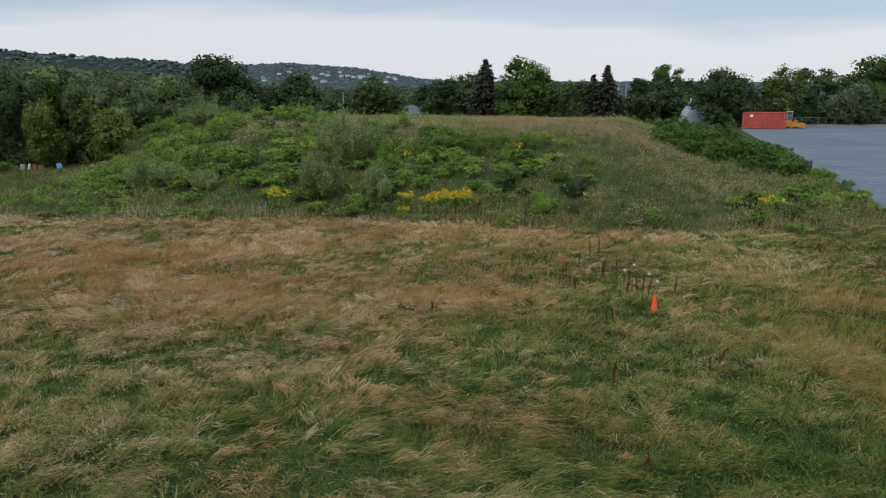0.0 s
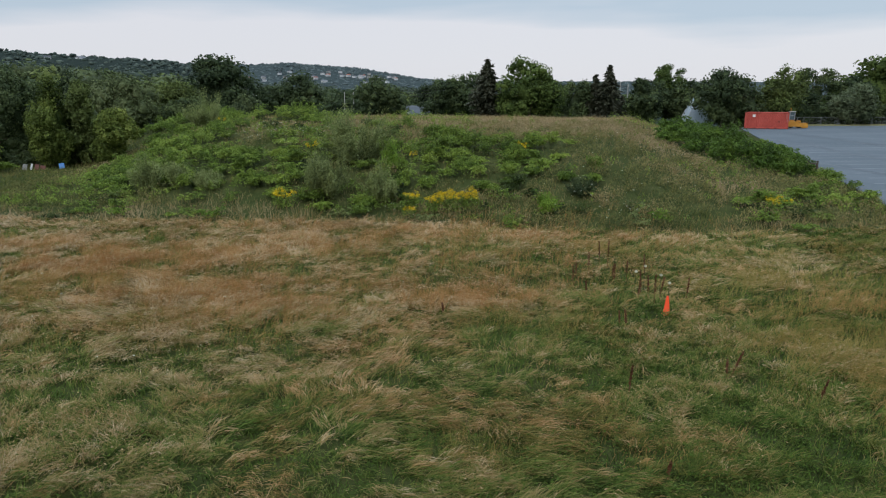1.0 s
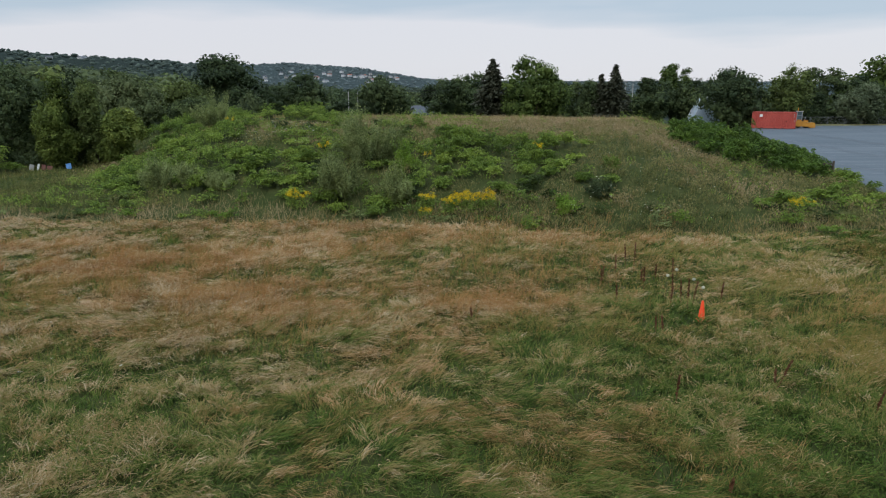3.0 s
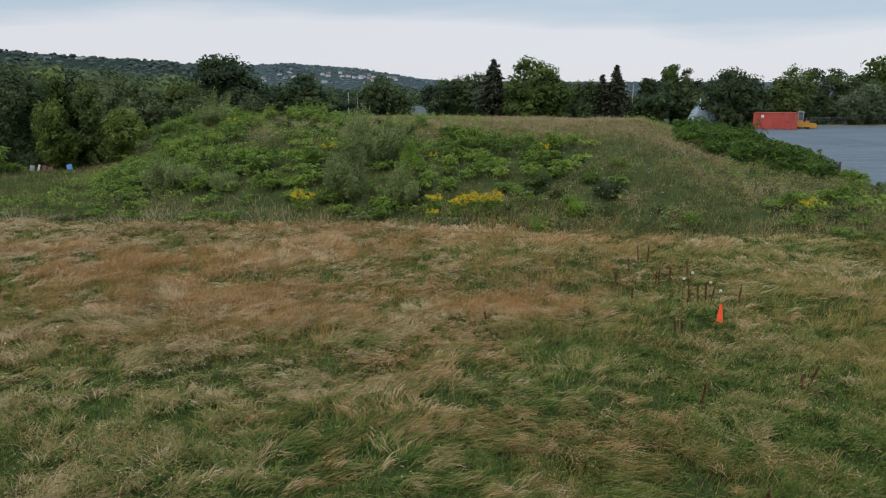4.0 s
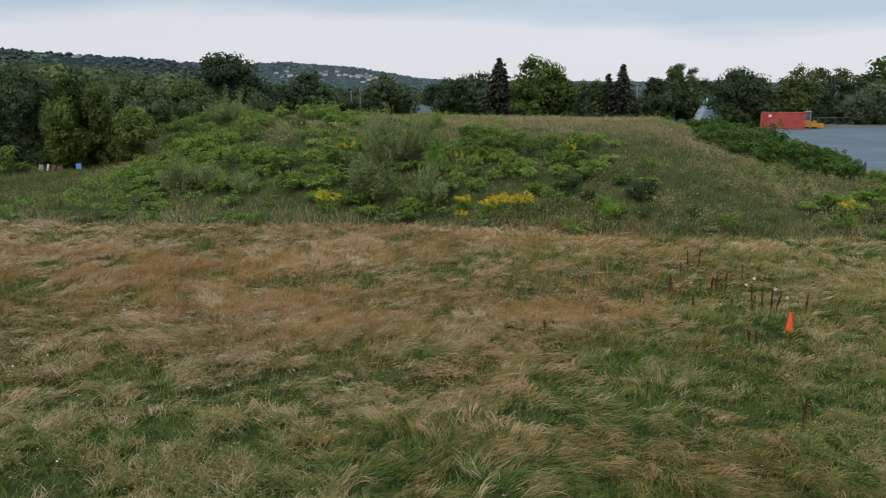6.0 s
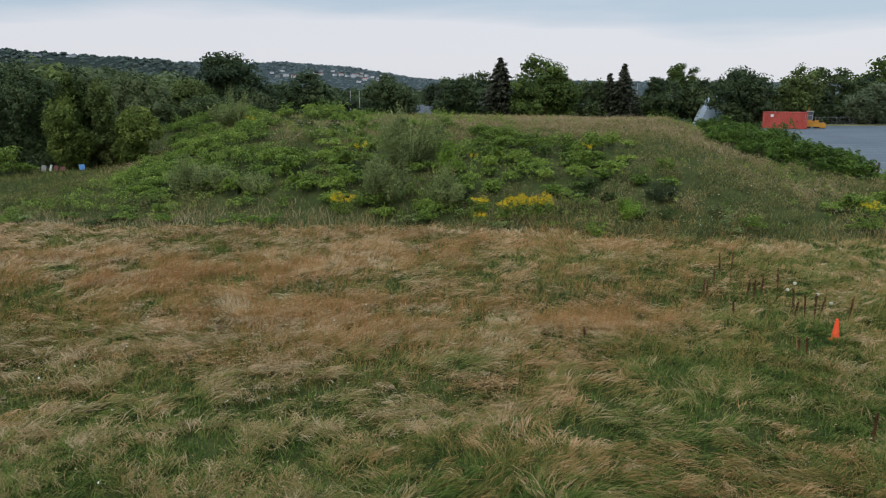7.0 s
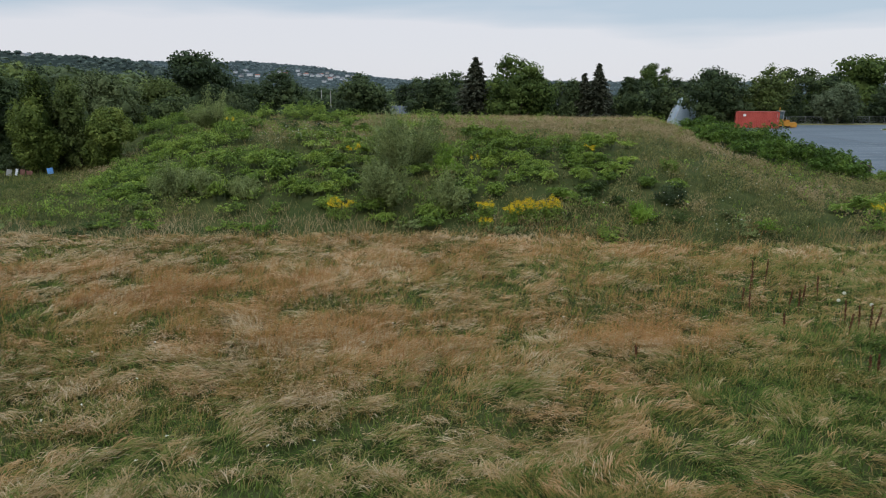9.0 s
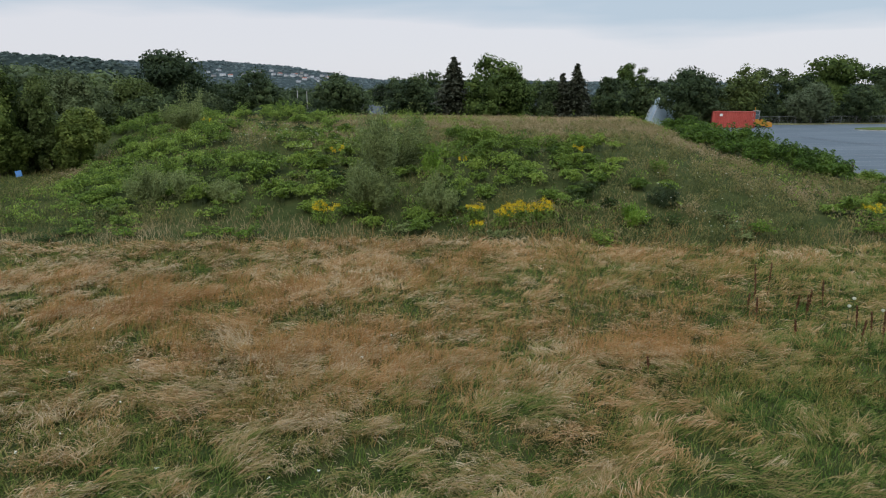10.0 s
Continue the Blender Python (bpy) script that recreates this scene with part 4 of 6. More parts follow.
def broad_tree(x, y, top, w, material, label, leaves=3200, leaf=0.34, blobs=34, low=0.12, airy=0.0, lean=0.0, group="trees round the field", flat=0.8):
    """A broadleaf tree: trunk, limbs reaching into the crown, and a crown of leaf clumps with gaps."""
    rng = np.random.RandomState(int(abs(x) * 733 + abs(y) * 197 + top * 11) % 99991)
    z = float(height(x, y)) - 0.1
    h = top - z
    ob = thing("tree", x, y, z, label, "tree", group)
    blobs = int(blobs * 4.6)
    cz, rz, rr = h * (0.5 + low / 2), h * (0.5 - low / 2), w / 2
    lobes = rng.randint(9, 13)
    ld = unit(rng.normal(size=(lobes, 3))) * rng.uniform(0.45, 0.66, (lobes, 1))
    own = rng.randint(0, lobes, blobs)
    c = ld[own] + unit(rng.normal(size=(blobs, 3))) * 0.36 * rng.rand(blobs, 1) ** 0.4
    lo, hi = np.percentile(c, 1.5, axis=0), np.percentile(c, 98.5, axis=0)
    c = np.clip((c - lo) / (hi - lo) * 2 - 1, -1.05, 1.05) * 0.90
    c = c / np.maximum(1.0, np.linalg.norm(c, axis=1, keepdims=True))
    squeeze = 1 - (0.14 if flat < 1 else 0.48) * np.clip(c[:, 2], 0, 1) ** 1.3 - 0.10 * np.clip(-c[:, 2], 0, 1)
    c = np.stack([c[:, 0] * rr * squeeze, c[:, 1] * rr * squeeze, cz + c[:, 2] * rz], -1)
    c[:, 0] += lean * (c[:, 2] / h)
    br = rng.uniform(0.055, 0.135, blobs) * w * (1 - 0.15 * airy)
    trunk_r = 0.018 * h + 0.06
    pts = [(0, 0, 0), (0.1 * trunk_r, 0, h * 0.2), (lean * 0.3, 0.2 * trunk_r, h * 0.5), (lean * 0.8, 0, h * 0.85)]
    pieces = [wood(pts, [trunk_r * 1.35, trunk_r, trunk_r * 0.7, trunk_r * 0.15])]
    for k in range(min(11, blobs)):
        e = c[k]
        b = np.array([lean * 0.3, 0, h * rng.uniform(0.18, 0.5)])
        m = (b + e) / 2 + np.array([0, 0, 0.08 * h * rng.rand()])
        pieces.append(wood([b, m, e], [trunk_r * 0.42, trunk_r * 0.28, trunk_r * 0.08], 5))
    v, f = joined(pieces)
    attach("trunk", raw_mesh("trunk", v, [f], BARK, smooth=True), ob)
    leaves, leaf = int(leaves * (1.8 if y < 80 else 1.45)), leaf * (0.96 if y < 80 else 1.04) * max(1.0, w / 10.5)
    # leaves on the outside of the crown alone
    many = leaves * 7
    pick = rng.choice(blobs, many, p=br ** 2 / np.sum(br ** 2))
    n = unit(rng.normal(size=(many, 3)))
    p = c[pick] + n * (br[pick] * rng.uniform(0.75, 1.32 + 0.15 * airy, many))[:, None] * np.array([1, 1, flat])
    inside = np.zeros(many, bool)
    for k in range(blobs):
        q = (p - c[k]) / (br[k] * np.array([1, 1, flat]))
        inside |= np.sum(q * q, -1) < 0.78 ** 2
    out = np.flatnonzero(~inside & (p[:, 2] > 0.1))[:leaves]
    p, n = p[out], n[out]
    tone = rng.normal(0, 0.12, lobes)[own] + rng.normal(0, 0.11, blobs)
    shade = np.repeat(tone[pick[out]], 4)
    nrm = unit(n + rng.normal(0, 0.7, n.shape) + np.array([0, 0, 0.5]))
    v, f = leaf_quads(p, nrm, leaf, leaf * 0.72, rng)
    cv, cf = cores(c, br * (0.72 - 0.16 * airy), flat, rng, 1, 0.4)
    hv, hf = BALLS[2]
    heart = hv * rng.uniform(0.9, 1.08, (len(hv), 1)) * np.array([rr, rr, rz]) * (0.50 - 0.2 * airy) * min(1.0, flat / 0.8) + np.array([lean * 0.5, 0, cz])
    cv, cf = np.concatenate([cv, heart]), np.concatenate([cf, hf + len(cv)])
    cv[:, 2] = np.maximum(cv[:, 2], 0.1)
    # cores and heart get a lower tone: the crown's inner shade as colour
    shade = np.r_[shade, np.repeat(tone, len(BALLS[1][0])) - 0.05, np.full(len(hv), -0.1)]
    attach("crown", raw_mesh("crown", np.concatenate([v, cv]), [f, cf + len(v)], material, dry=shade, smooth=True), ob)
    return ob


def conifer(x, y, top, w, label, tiers=22, ragged=0.2, material=None):
    """A spruce: a straight trunk with whorls of drooping boughs."""
    rng = np.random.RandomState(int(abs(x) * 419 + abs(y) * 263) % 99991)
    z = float(height(x, y)) - 0.1
    h = top - z
    ob = thing("conifer", x, y, z, label, "tree", "conifers")
    pieces = [wood([(0, 0, 0), (0, 0, h * 0.5), (0, 0, h)], [0.02 * h, 0.012 * h, 0.01])]
    P, N, A = [], [], []
    for t in range(tiers):
        u = (t + 0.3) / tiers
        zz0 = h * (0.06 + 0.93 * u)
        r = w / 2 * (1 - u) ** 0.85 * rng.uniform(1 - ragged, 1 + ragged) + 0.12
        for k in range(30):
            a = rng.uniform(0, 2 * math.pi)
            zz = min(zz0 + rng.normal(0, 0.35) * h / tiers, h * 0.985)
            rk = r * rng.uniform(0.65, 1.08)
            d = np.array([math.cos(a), math.sin(a), 0])
            m = max(3, int(rk * 7))
            s = np.linspace(0.12, 1, m)[:, None]
            q = d * rk * s + np.array([0, 0, 1.0]) * (zz - 0.42 * rk * s ** 1.2 + 0.12 * rk * s ** 4)
            q = q + rng.normal(0, 0.06, q.shape)
            P.append(q)
            A.append(np.repeat(d[None] + np.array([0, 0, -0.35]), m, 0) + rng.normal(0, 0.35, (m, 3)))
            N.append(unit(np.array([0, 0, 1.0]) + rng.normal(0, 0.55, (m, 3))))
            if k < 3:
                pieces.append(wood([(0, 0, zz), d * rk * 0.9 + np.array([0, 0, zz - 0.25 * rk])], [0.03, 0.008], 4))
    v, f = joined(pieces)
    attach("trunk", raw_mesh("trunk", v, [f], BARK), ob)
    v, f = leaf_quads(np.concatenate(P), np.concatenate(N), 0.70, 0.34, rng, np.concatenate(A), 0.05)
    attach("crown", raw_mesh("crown", v, [f], material or LEAF_SPRUCE), ob)
    return ob


def woods(name, x, y, base, top, r, leaves, leaf, material, label, seed):
    """Many far trees as one mass of leaf clumps."""
    rng = np.random.RandomState(seed)
    n = len(x)
    bl = 6 if leaves > 60 else 1
    k = np.repeat(np.arange(n), bl)
    d = unit(rng.normal(size=(n * bl, 3)))
    d[:, 2] = np.abs(d[:, 2]) * 0.9
    h = top - base
    wide = 0.62 if bl > 1 else 0.1
    bc = np.stack([x[k] + d[:, 0] * r[k] * wide, y[k] + d[:, 1] * r[k] * wide, base[k] + h[k] * (0.42 + 0.40 * d[:, 2])], -1)
    brad = r[k] * (rng.uniform(0.38, 0.58, n * bl) if bl > 1 else rng.uniform(0.8, 1.1, n))
    m = np.repeat(np.arange(n * bl), max(1, leaves * 4 // bl))
    q = unit(rng.normal(size=(len(m), 3)))
    p = bc[m] + q * (brad[m] * rng.uniform(0.88, 1.06, len(m)))[:, None] * np.array([1, 1, 0.62])
    inside = q[:, 2] < -0.35
    for j in range(bl):
        o = k[m] * bl + j
        e = (p - bc[o]) / (brad[o][:, None] * np.array([1, 1, 0.62]))
        inside |= np.sum(e * e, -1) < 0.84 ** 2
    out = np.flatnonzero(~inside)
    out = rng.permutation(out)[:leaves * n]
    tone = rng.normal(0, 0.2, n)
    shade = np.repeat(tone[k[m[out]]], 4)
    p, q = p[out], q[out]
    nrm = unit(q + rng.normal(0, 0.4, q.shape) + np.array([0, 0, 0.4]))
    v, f = leaf_quads(p, nrm, leaf, leaf * 0.75, rng)
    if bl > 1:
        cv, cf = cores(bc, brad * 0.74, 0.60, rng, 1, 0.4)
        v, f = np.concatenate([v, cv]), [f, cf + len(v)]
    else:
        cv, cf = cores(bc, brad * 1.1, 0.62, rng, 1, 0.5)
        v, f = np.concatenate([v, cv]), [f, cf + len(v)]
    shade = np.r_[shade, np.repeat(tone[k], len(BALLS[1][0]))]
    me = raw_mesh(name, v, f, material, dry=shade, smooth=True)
    return tagged(new(name, me), label, "woods", kind="stuff")


# ---- bushes of the mound: x, y, half width, half depth, height ----
BRIGHT_BUSHES = [(-19.6, 36.6, 2.2, 1.5, 0.95), (-16.4, 38.2, 2.4, 2.0, 1.3), (-13.8, 37.0, 2.0, 1.8, 1.25), (-20.5, 39.5, 2.4, 2.0, 1.2),
                 (-12.2, 34.8, 1.8, 1.3, 1.0), (-15.6, 34.8, 1.5, 1.0, 0.9), (-9.4, 33.0, 1.6, 1.1, 0.9), (-15.0, 57.5, 3.1, 2.4, 1.9),
                 (-17.5, 44.5, 2.6, 2.2, 1.2), (-11.5, 54.0, 2.2, 2.0, 0.9), (12.2, 29.6, 1.6, 1.0, 0.9), (15.0, 31.2, 1.8, 1.1, 0.9),
                 (-22.4, 42.0, 2.2, 1.8, 1.0), (-23.4, 45.6, 2.0, 1.8, 1.0), (-20.6, 45.4, 2.2, 1.8, 1.0), (-22.2, 49.4, 2.0, 1.8, 0.9), (-23.4, 53.4, 2.2, 1.8, 0.9),
                 (-18.4, 48.4, 2.0, 1.8, 0.9), (-20.6, 57.0, 2.4, 2.0, 1.0),
                 (-25.6, 59.5, 2.4, 2.2, 1.1), (-24.0, 64.0, 2.6, 2.2, 1.1), (-28.4, 63.5, 2.6, 2.2, 1.2), (-21.6, 61.0, 2.4, 2.0, 1.0)]
KNOTWEED = [(-2.2, 36.4, 1.9, 1.5, 1.25), (0.6, 37.6, 2.0, 1.7, 1.3), (2.4, 36.2, 1.6, 1.3, 1.15), (-1.2, 40.0, 2.6, 2.0, 1.2), (0.0, 34.9, 2.2, 1.2, 1.0), (2.9, 34.4, 1.6, 1.1, 0.95), (3.8, 38.6, 1.8, 1.4, 1.0),
            (-1.2, 33.2, 1.4, 1.0, 0.85), (1.6, 32.6, 1.2, 0.9, 0.8), (4.4, 31.0, 1.2, 0.9, 0.8), (-7.6, 30.4, 1.2, 0.7, 0.75),
            (-5.4, 29.6, 1.2, 0.8, 0.8), (-11.4, 32.6, 1.4, 0.9, 0.85), (-14.5, 33.0, 1.3, 0.8, 0.8), (-18.0, 34.2, 1.4, 0.9, 0.8),
            (-3.0, 34.0, 1.3, 0.9, 0.8), (-9.6, 35.5, 1.5, 1.1, 0.85), (-11.2, 37.6, 1.5, 1.2, 0.8), (-5.2, 38.9, 1.6, 1.2, 0.8), (-3.2, 31.9, 1.2, 0.8, 0.75),
            (0.2, 31.4, 1.4, 0.8, 0.7), (1.9, 33.9, 1.3, 0.9, 0.75), (-8.4, 39.0, 1.5, 1.2, 0.75), (-9.8, 31.8, 1.3, 0.8, 0.75)]
THICKET = [(15.4, 44.2, 2.4, 2.0, 1.55), (18.0, 43.2, 2.3, 2.0, 1.85), (20.2, 43.4, 1.8, 1.8, 1.25), (14.9, 48.5, 2.4, 2.2, 1.35),
           (17.8, 48.0, 2.6, 2.3, 2.35), (20.6, 48.0, 2.0, 2.0, 1.3), (17.4, 53.5, 2.7, 2.4, 1.5), (20.4, 54.0, 2.6, 2.6, 1.75),
           (18.4, 59.5, 2.4, 2.6, 1.5), (20.4, 60.5, 3.0, 3.0, 1.5), (24.2, 62.0, 2.4, 2.6, 0.9), (18.6, 40.6, 1.4, 1.1, 1.2),
           (21.6, 47.6, 1.5, 1.6, 1.15), (23.2, 52.0, 1.7, 1.7, 1.25), (24.6, 56.4, 1.8, 1.9, 1.15), (26.2, 61.0, 1.9, 2.0, 1.0), (19.6, 42.2, 1.3, 1.3, 1.0)]

def cover(x, y):
    """How thickly bushes stand over a place, from 0 to 1."""
    c = np.zeros(np.shape(x))
    for bx, by, rx, ry, _ in BRIGHT_BUSHES + KNOTWEED + THICKET:
        c = np.maximum(c, np.exp(-(((x - bx) / (1.05 * rx)) ** 2) - ((y - by) / (1.05 * ry)) ** 2))
    return c


# ---- the mound's grass and weeds ----
def build_mound_weeds():
    rng = np.random.RandomState(17)
    n = 112000
    y = 26 + 40 * rng.rand(n) ** 1.25
    x = -34 + 66 * rng.rand(n)
    keep = (y > mound_foot(x) - 0.2) & (x < lot_edge(y) + 0.15) & (np.abs(x + 3) < 9 + 0.68 * y) & (rng.rand(n) > np.maximum(1.5 * cover(x, y), 0.72 * smooth01((x - 1) / 3) * smooth01((47 - y) / 7) * smooth01((y - 27.5) / 1.5)))
    x, y = x[keep], y[keep]
    n = len(x)
    crest = smooth01((y - 38) / 11)
    green = smooth01((-3 - x) / 12) * (1 - 0.5 * crest) + 0.4 * np.exp(-(((x - 14) / 5) ** 2) - ((y - 30) / 4) ** 2)
    dry = 0.38 + 0.20 * crest - 0.16 * smooth01((-18 - x) / 5) * smooth01((y - 35) / 4) - 0.10 * smooth01((x - 1) / 4) * (1 - crest) - 0.20 * green + (0.28 + 0.30 * smooth01((-6 - x) / 6)) * np.exp(-(((y - mound_foot(x)) / 3.0) ** 2)) + 0.16 * np.exp(-(((x - 10.5) / 3.0) ** 2) - ((y - 42) / 7) ** 2) + 0.36 * (value_noise(x, y, 3.0, 41) - 0.5) + 0.30 * (value_noise(x, y, 0.8, 42) - 0.5) + 0.04
    L = (0.20 + 0.32 * value_noise(x, y, 2.2, 43)) * rng.uniform(0.6, 1.25, n)
    ang = rng.uniform(0, 2 * math.pi, n)
    W = 0.007 + 0.00034 * y
    root = np.stack([x, y, height(x, y) - 0.03], -1)
    v, f, c = blades(root, np.stack([np.cos(ang), np.sin(ang)], -1), L, W * rng.uniform(0.7, 1.3, n),
                     rng.uniform(0.0, 0.5, n), rng.uniform(0.5, 1.8, n), rng, simple=True)
    me = raw_mesh("mound_grass", v, f, MOUND_GRASS, dry=np.repeat(np.clip(dry + rng.normal(0, 0.07, n), 0.02, 0.95), c))
    tagged(new("mound_grass", me), "tall rough grass on the mound, brownish on its crest", "grass", kind="stuff")
    # broad-leaved weeds among it, in leafy sprigs
    m = 8600
    y = 27.5 + 34 * rng.rand(m) ** 1.3
    x = -32 + 60 * rng.rand(m)
    want = np.clip(0.9 * smooth01((3 - x) / 8) + 0.06 + 0.5 * np.exp(-(((x - 16) / 4) ** 2)), 0, 1) * smooth01((value_noise(x, y, 2.0, 51) - 0.30) / 0.3)
    keep = (rng.rand(m) < want) & (y > mound_foot(x) + 0.9 + 2.8 * smooth01((-7 - x) / 3)) & (x < lot_edge(y) - 0.5) & (x > -25)
    x, y = x[keep], y[keep]
    m, per = len(x), 15
    tall = 0.16 + 0.75 * value_noise(x, y, 0.9, 52) ** 1.4
    tone = 0.35 * (value_noise(x, y, 3.0, 55) - 0.5) + rng.normal(0, 0.12, m)
    k = np.repeat(np.arange(m), per)
    d = unit(rng.normal(size=(m * per, 3)))
    c = np.stack([x[k] + 0.19 * d[:, 0], y[k] + 0.19 * d[:, 1], height(x[k], y[k]) + tall[k] * (0.62 + 0.38 * d[:, 2])], -1)
    v, f = leaf_quads(c, unit(d * np.array([0.7, 0.7, 0.4]) + np.array([0, 0, 0.8]) + rng.normal(0, 0.3, d.shape)), 0.115, 0.056, rng, d + np.array([0, 0, -0.3]))
    me = raw_mesh("mound_weeds", v, [f], LEAF_KNOT, dry=np.repeat(tone[k], 4))
    tagged(new("mound_weeds", me), "broad-leaved green weeds growing through the mound's grass", "weeds", kind="stuff")

    # tufts of dull grey-green and brownish herbs in soft drifts over the open slope and between the bushes
    m = 19500
    x, y = rng.uniform(-27, 19, m), 26.5 + 27 * rng.rand(m) ** 1.15
    lump = value_noise(x + 0.5 * y, y - 0.3 * x, 0.9, 53)
    keep = (y > mound_foot(x) + 0.5 + 2.0 * smooth01((-6 - x) / 4)) & (x < lot_edge(y) - 0.6) & (rng.rand(m) < (0.15 + 0.85 * smooth01((lump - 0.30) / 0.3)) * (0.6 + 0.4 * smooth01((x + 3) / 4)) * np.clip(1.2 - 1.7 * cover(x, y), 0, 1))
    x, y, lump = x[keep], y[keep], lump[keep]
    m = len(x)
    crest = smooth01((y - 37) / 10)
    tone = 0.36 + 0.05 * smooth01((x - 1) / 3) + 0.24 * crest + 0.55 * (value_noise(x + 0.4 * y, y, 2.6, 54) - 0.5) + 0.40 * (value_noise(x, y, 0.9, 56) - 0.5) + 0.22 * np.exp(-(((x - 11.5) / 3.2) ** 2) - ((y - 39) / 6) ** 2) + rng.normal(0, 0.10, m)
    tall = (0.24 + 0.46 * lump) * rng.uniform(0.7, 1.25, m) * (1 - 0.35 * crest)
    per = 14
    k = np.repeat(np.arange(m), per)
    d = unit(rng.normal(size=(m * per, 3)))
    wide = 0.10 + 0.16 * tall[k]
    c = np.stack([x[k] + wide * d[:, 0], y[k] + wide * d[:, 1], height(x[k], y[k]) + tall[k] * (0.50 + 0.42 * d[:, 2])], -1)
    v, f = leaf_quads(c, unit(d * np.array([0.7, 0.7, 0.3]) + np.array([0, -0.2, 0.5]) + rng.normal(0, 0.3, d.shape)), 0.115, 0.034, rng, d * np.array([0.6, 0.6, 0]) + np.array([0, 0, 0.9]))
    me = raw_mesh("slope_herbs", v, [f], HERB_TUFT, dry=np.repeat(np.clip(tone[k] + 0.06 * d[:, 2] + rng.normal(0, 0.03, len(k)), 0.05, 0.95), 4))
    tagged(new("slope_herbs", me), "drifts of dull grey-green and brownish herbs on the mound's open slope", "weeds", kind="stuff")


build_mound_weeds()

for x, y, rx, ry, h in BRIGHT_BUSHES:
    leafy_bush("leafy_bush", x, y, rx, ry, h, LEAF_BRIGHT, "dense bright green leafy bush on the grassy mound",
               leaf=0.115, per=24, count=int(60 + 46 * rx * ry), group="bushes on the mound")
for x, y, rx, ry, h in KNOTWEED:
    leafy_bush("leafy_bush", x, y, rx, ry, h, LEAF_KNOT, "green thicket of arching broad-leaved canes on the mound",
               leaf=0.115, per=24, count=int(60 + 50 * rx * ry), group="bushes on the mound")
for x, y, rx, ry, h in THICKET:
    leafy_bush("knotweed_thicket", x, y, rx, ry, h * 1.12, LEAF_THICKET, "tall dark green knotweed thicket beside the car park",
               leaf=0.175, per=23, droop=1.0, count=int(84 + 33 * rx * ry), group="knotweed beside the car park")
for x, y, w, top, mat, label, count in (
        (-6.4, 35.9, 4.7, 4.0, LEAF_GREY, "large feathery grey-green willow shrub on the mound", 430),
        (-7.1, 31.2, 3.0, 2.6, LEAF_GREY, "dense grey-green willow shrub at the mound's foot", 340),
        (-4.6, 30.6, 2.4, 1.8, LEAF_GREY, "low grey-green willow shrub at the mound's foot", 170),
        (-16.9, 34.6, 2.8, 2.0, LEAF_GREY, "rounded grey-green willow shrub on the mound's side", 220),
        (-13.3, 33.0, 1.8, 1.2, LEAF_GREY, "small grey-green willow shrub on the mound's side", 150),
        (-20.0, 52.8, 4.2, 2.9, LEAF_GREY, "tall grey-green willow shrub on the mound's far shoulder", 300),
        (-15.2, 34.0, 1.6, 1.4, LEAF_GREY, "grey-green willow shrub among bright leaves", 130),
        (-4.6, 34.6, 1.3, 1.5, LEAF_LIME, "yellow-green upright shrub on the mound", 90),
        (2.4, 28.4, 0.9, 1.0, LEAF_LIME, "lime-green upright weed clump at the mound's foot", 70),
        (5.8, 33.6, 1.3, 0.9, LEAF_KNOT, "green weed clump on the mound's grassy side", 70),
        (4.2, 29.8, 1.4, 1.0, LEAF_DARK, "dark green weed clump at the mound's foot", 70)):
    willow_shrub(x, y, w, top, mat, label, count)

for y, w, h in ((30.2, 0.8, 0.45), (33.0, 1.0, 0.6), (36.2, 1.2, 0.75), (38.4, 1.0, 0.9), (40.2, 1.2, 0.95)):
    leafy_bush("leafy_bush", float(lot_edge(y)) - 0.9, y, w, w * 0.9, h, LEAF_KNOT, "low green weedy bush along the car park's edge",
               leaf=0.12, per=20, count=int(40 + 40 * w * w), group="bushes along the car park")


def small_bushes():
    rnd = random.Random(83)
    made = 0
    while made < 46:
        x, y = rnd.uniform(-24, 3), rnd.uniform(30, 52)
        if y < float(mound_foot(x)) + (1.2 if x > -8 else 4.2) or rnd.random() > (0.95 if x < -2 else 0.4) or x < -22 - 0.5 * (y - 33):
            continue
        w = rnd.uniform(0.7, 1.5)
        mat = rnd.choice([LEAF_BRIGHT, LEAF_KNOT, LEAF_KNOT, LEAF_MAPLE])
        leafy_bush("leafy_bush", x, y, w, w * 0.8, rnd.uniform(0.55, 0.95), mat, "low green leafy bush in the mound's rough grass",
                   leaf=0.13, count=int(36 + 30 * w * w), group="bushes on the mound", per=14)
        made += 1


small_bushes()


def foot_weeds():
    """Low clumps of mixed weeds along the mound's foot."""
    rnd = random.Random(97)
    for k in range(44):
        x = rnd.uniform(-25, 15)
        y = float(mound_foot(x)) + rnd.uniform(0.4, 3.4)
        w = rnd.uniform(0.3, 0.7)
        mat = rnd.choice([LEAF_BRIGHT, LEAF_KNOT, LEAF_GREY, LEAF_MAPLE, LEAF_LIME if k % 3 == 0 else LEAF_KNOT])
        leafy_bush("weed_clump", x, y, w, w * 0.8, rnd.uniform(0.35, 0.65), mat, "low weed clump in the rough grass at the mound's foot",
                   leaf=0.10, count=int(22 + 30 * w * w), group="weeds at the mound's foot", per=16)


foot_weeds()


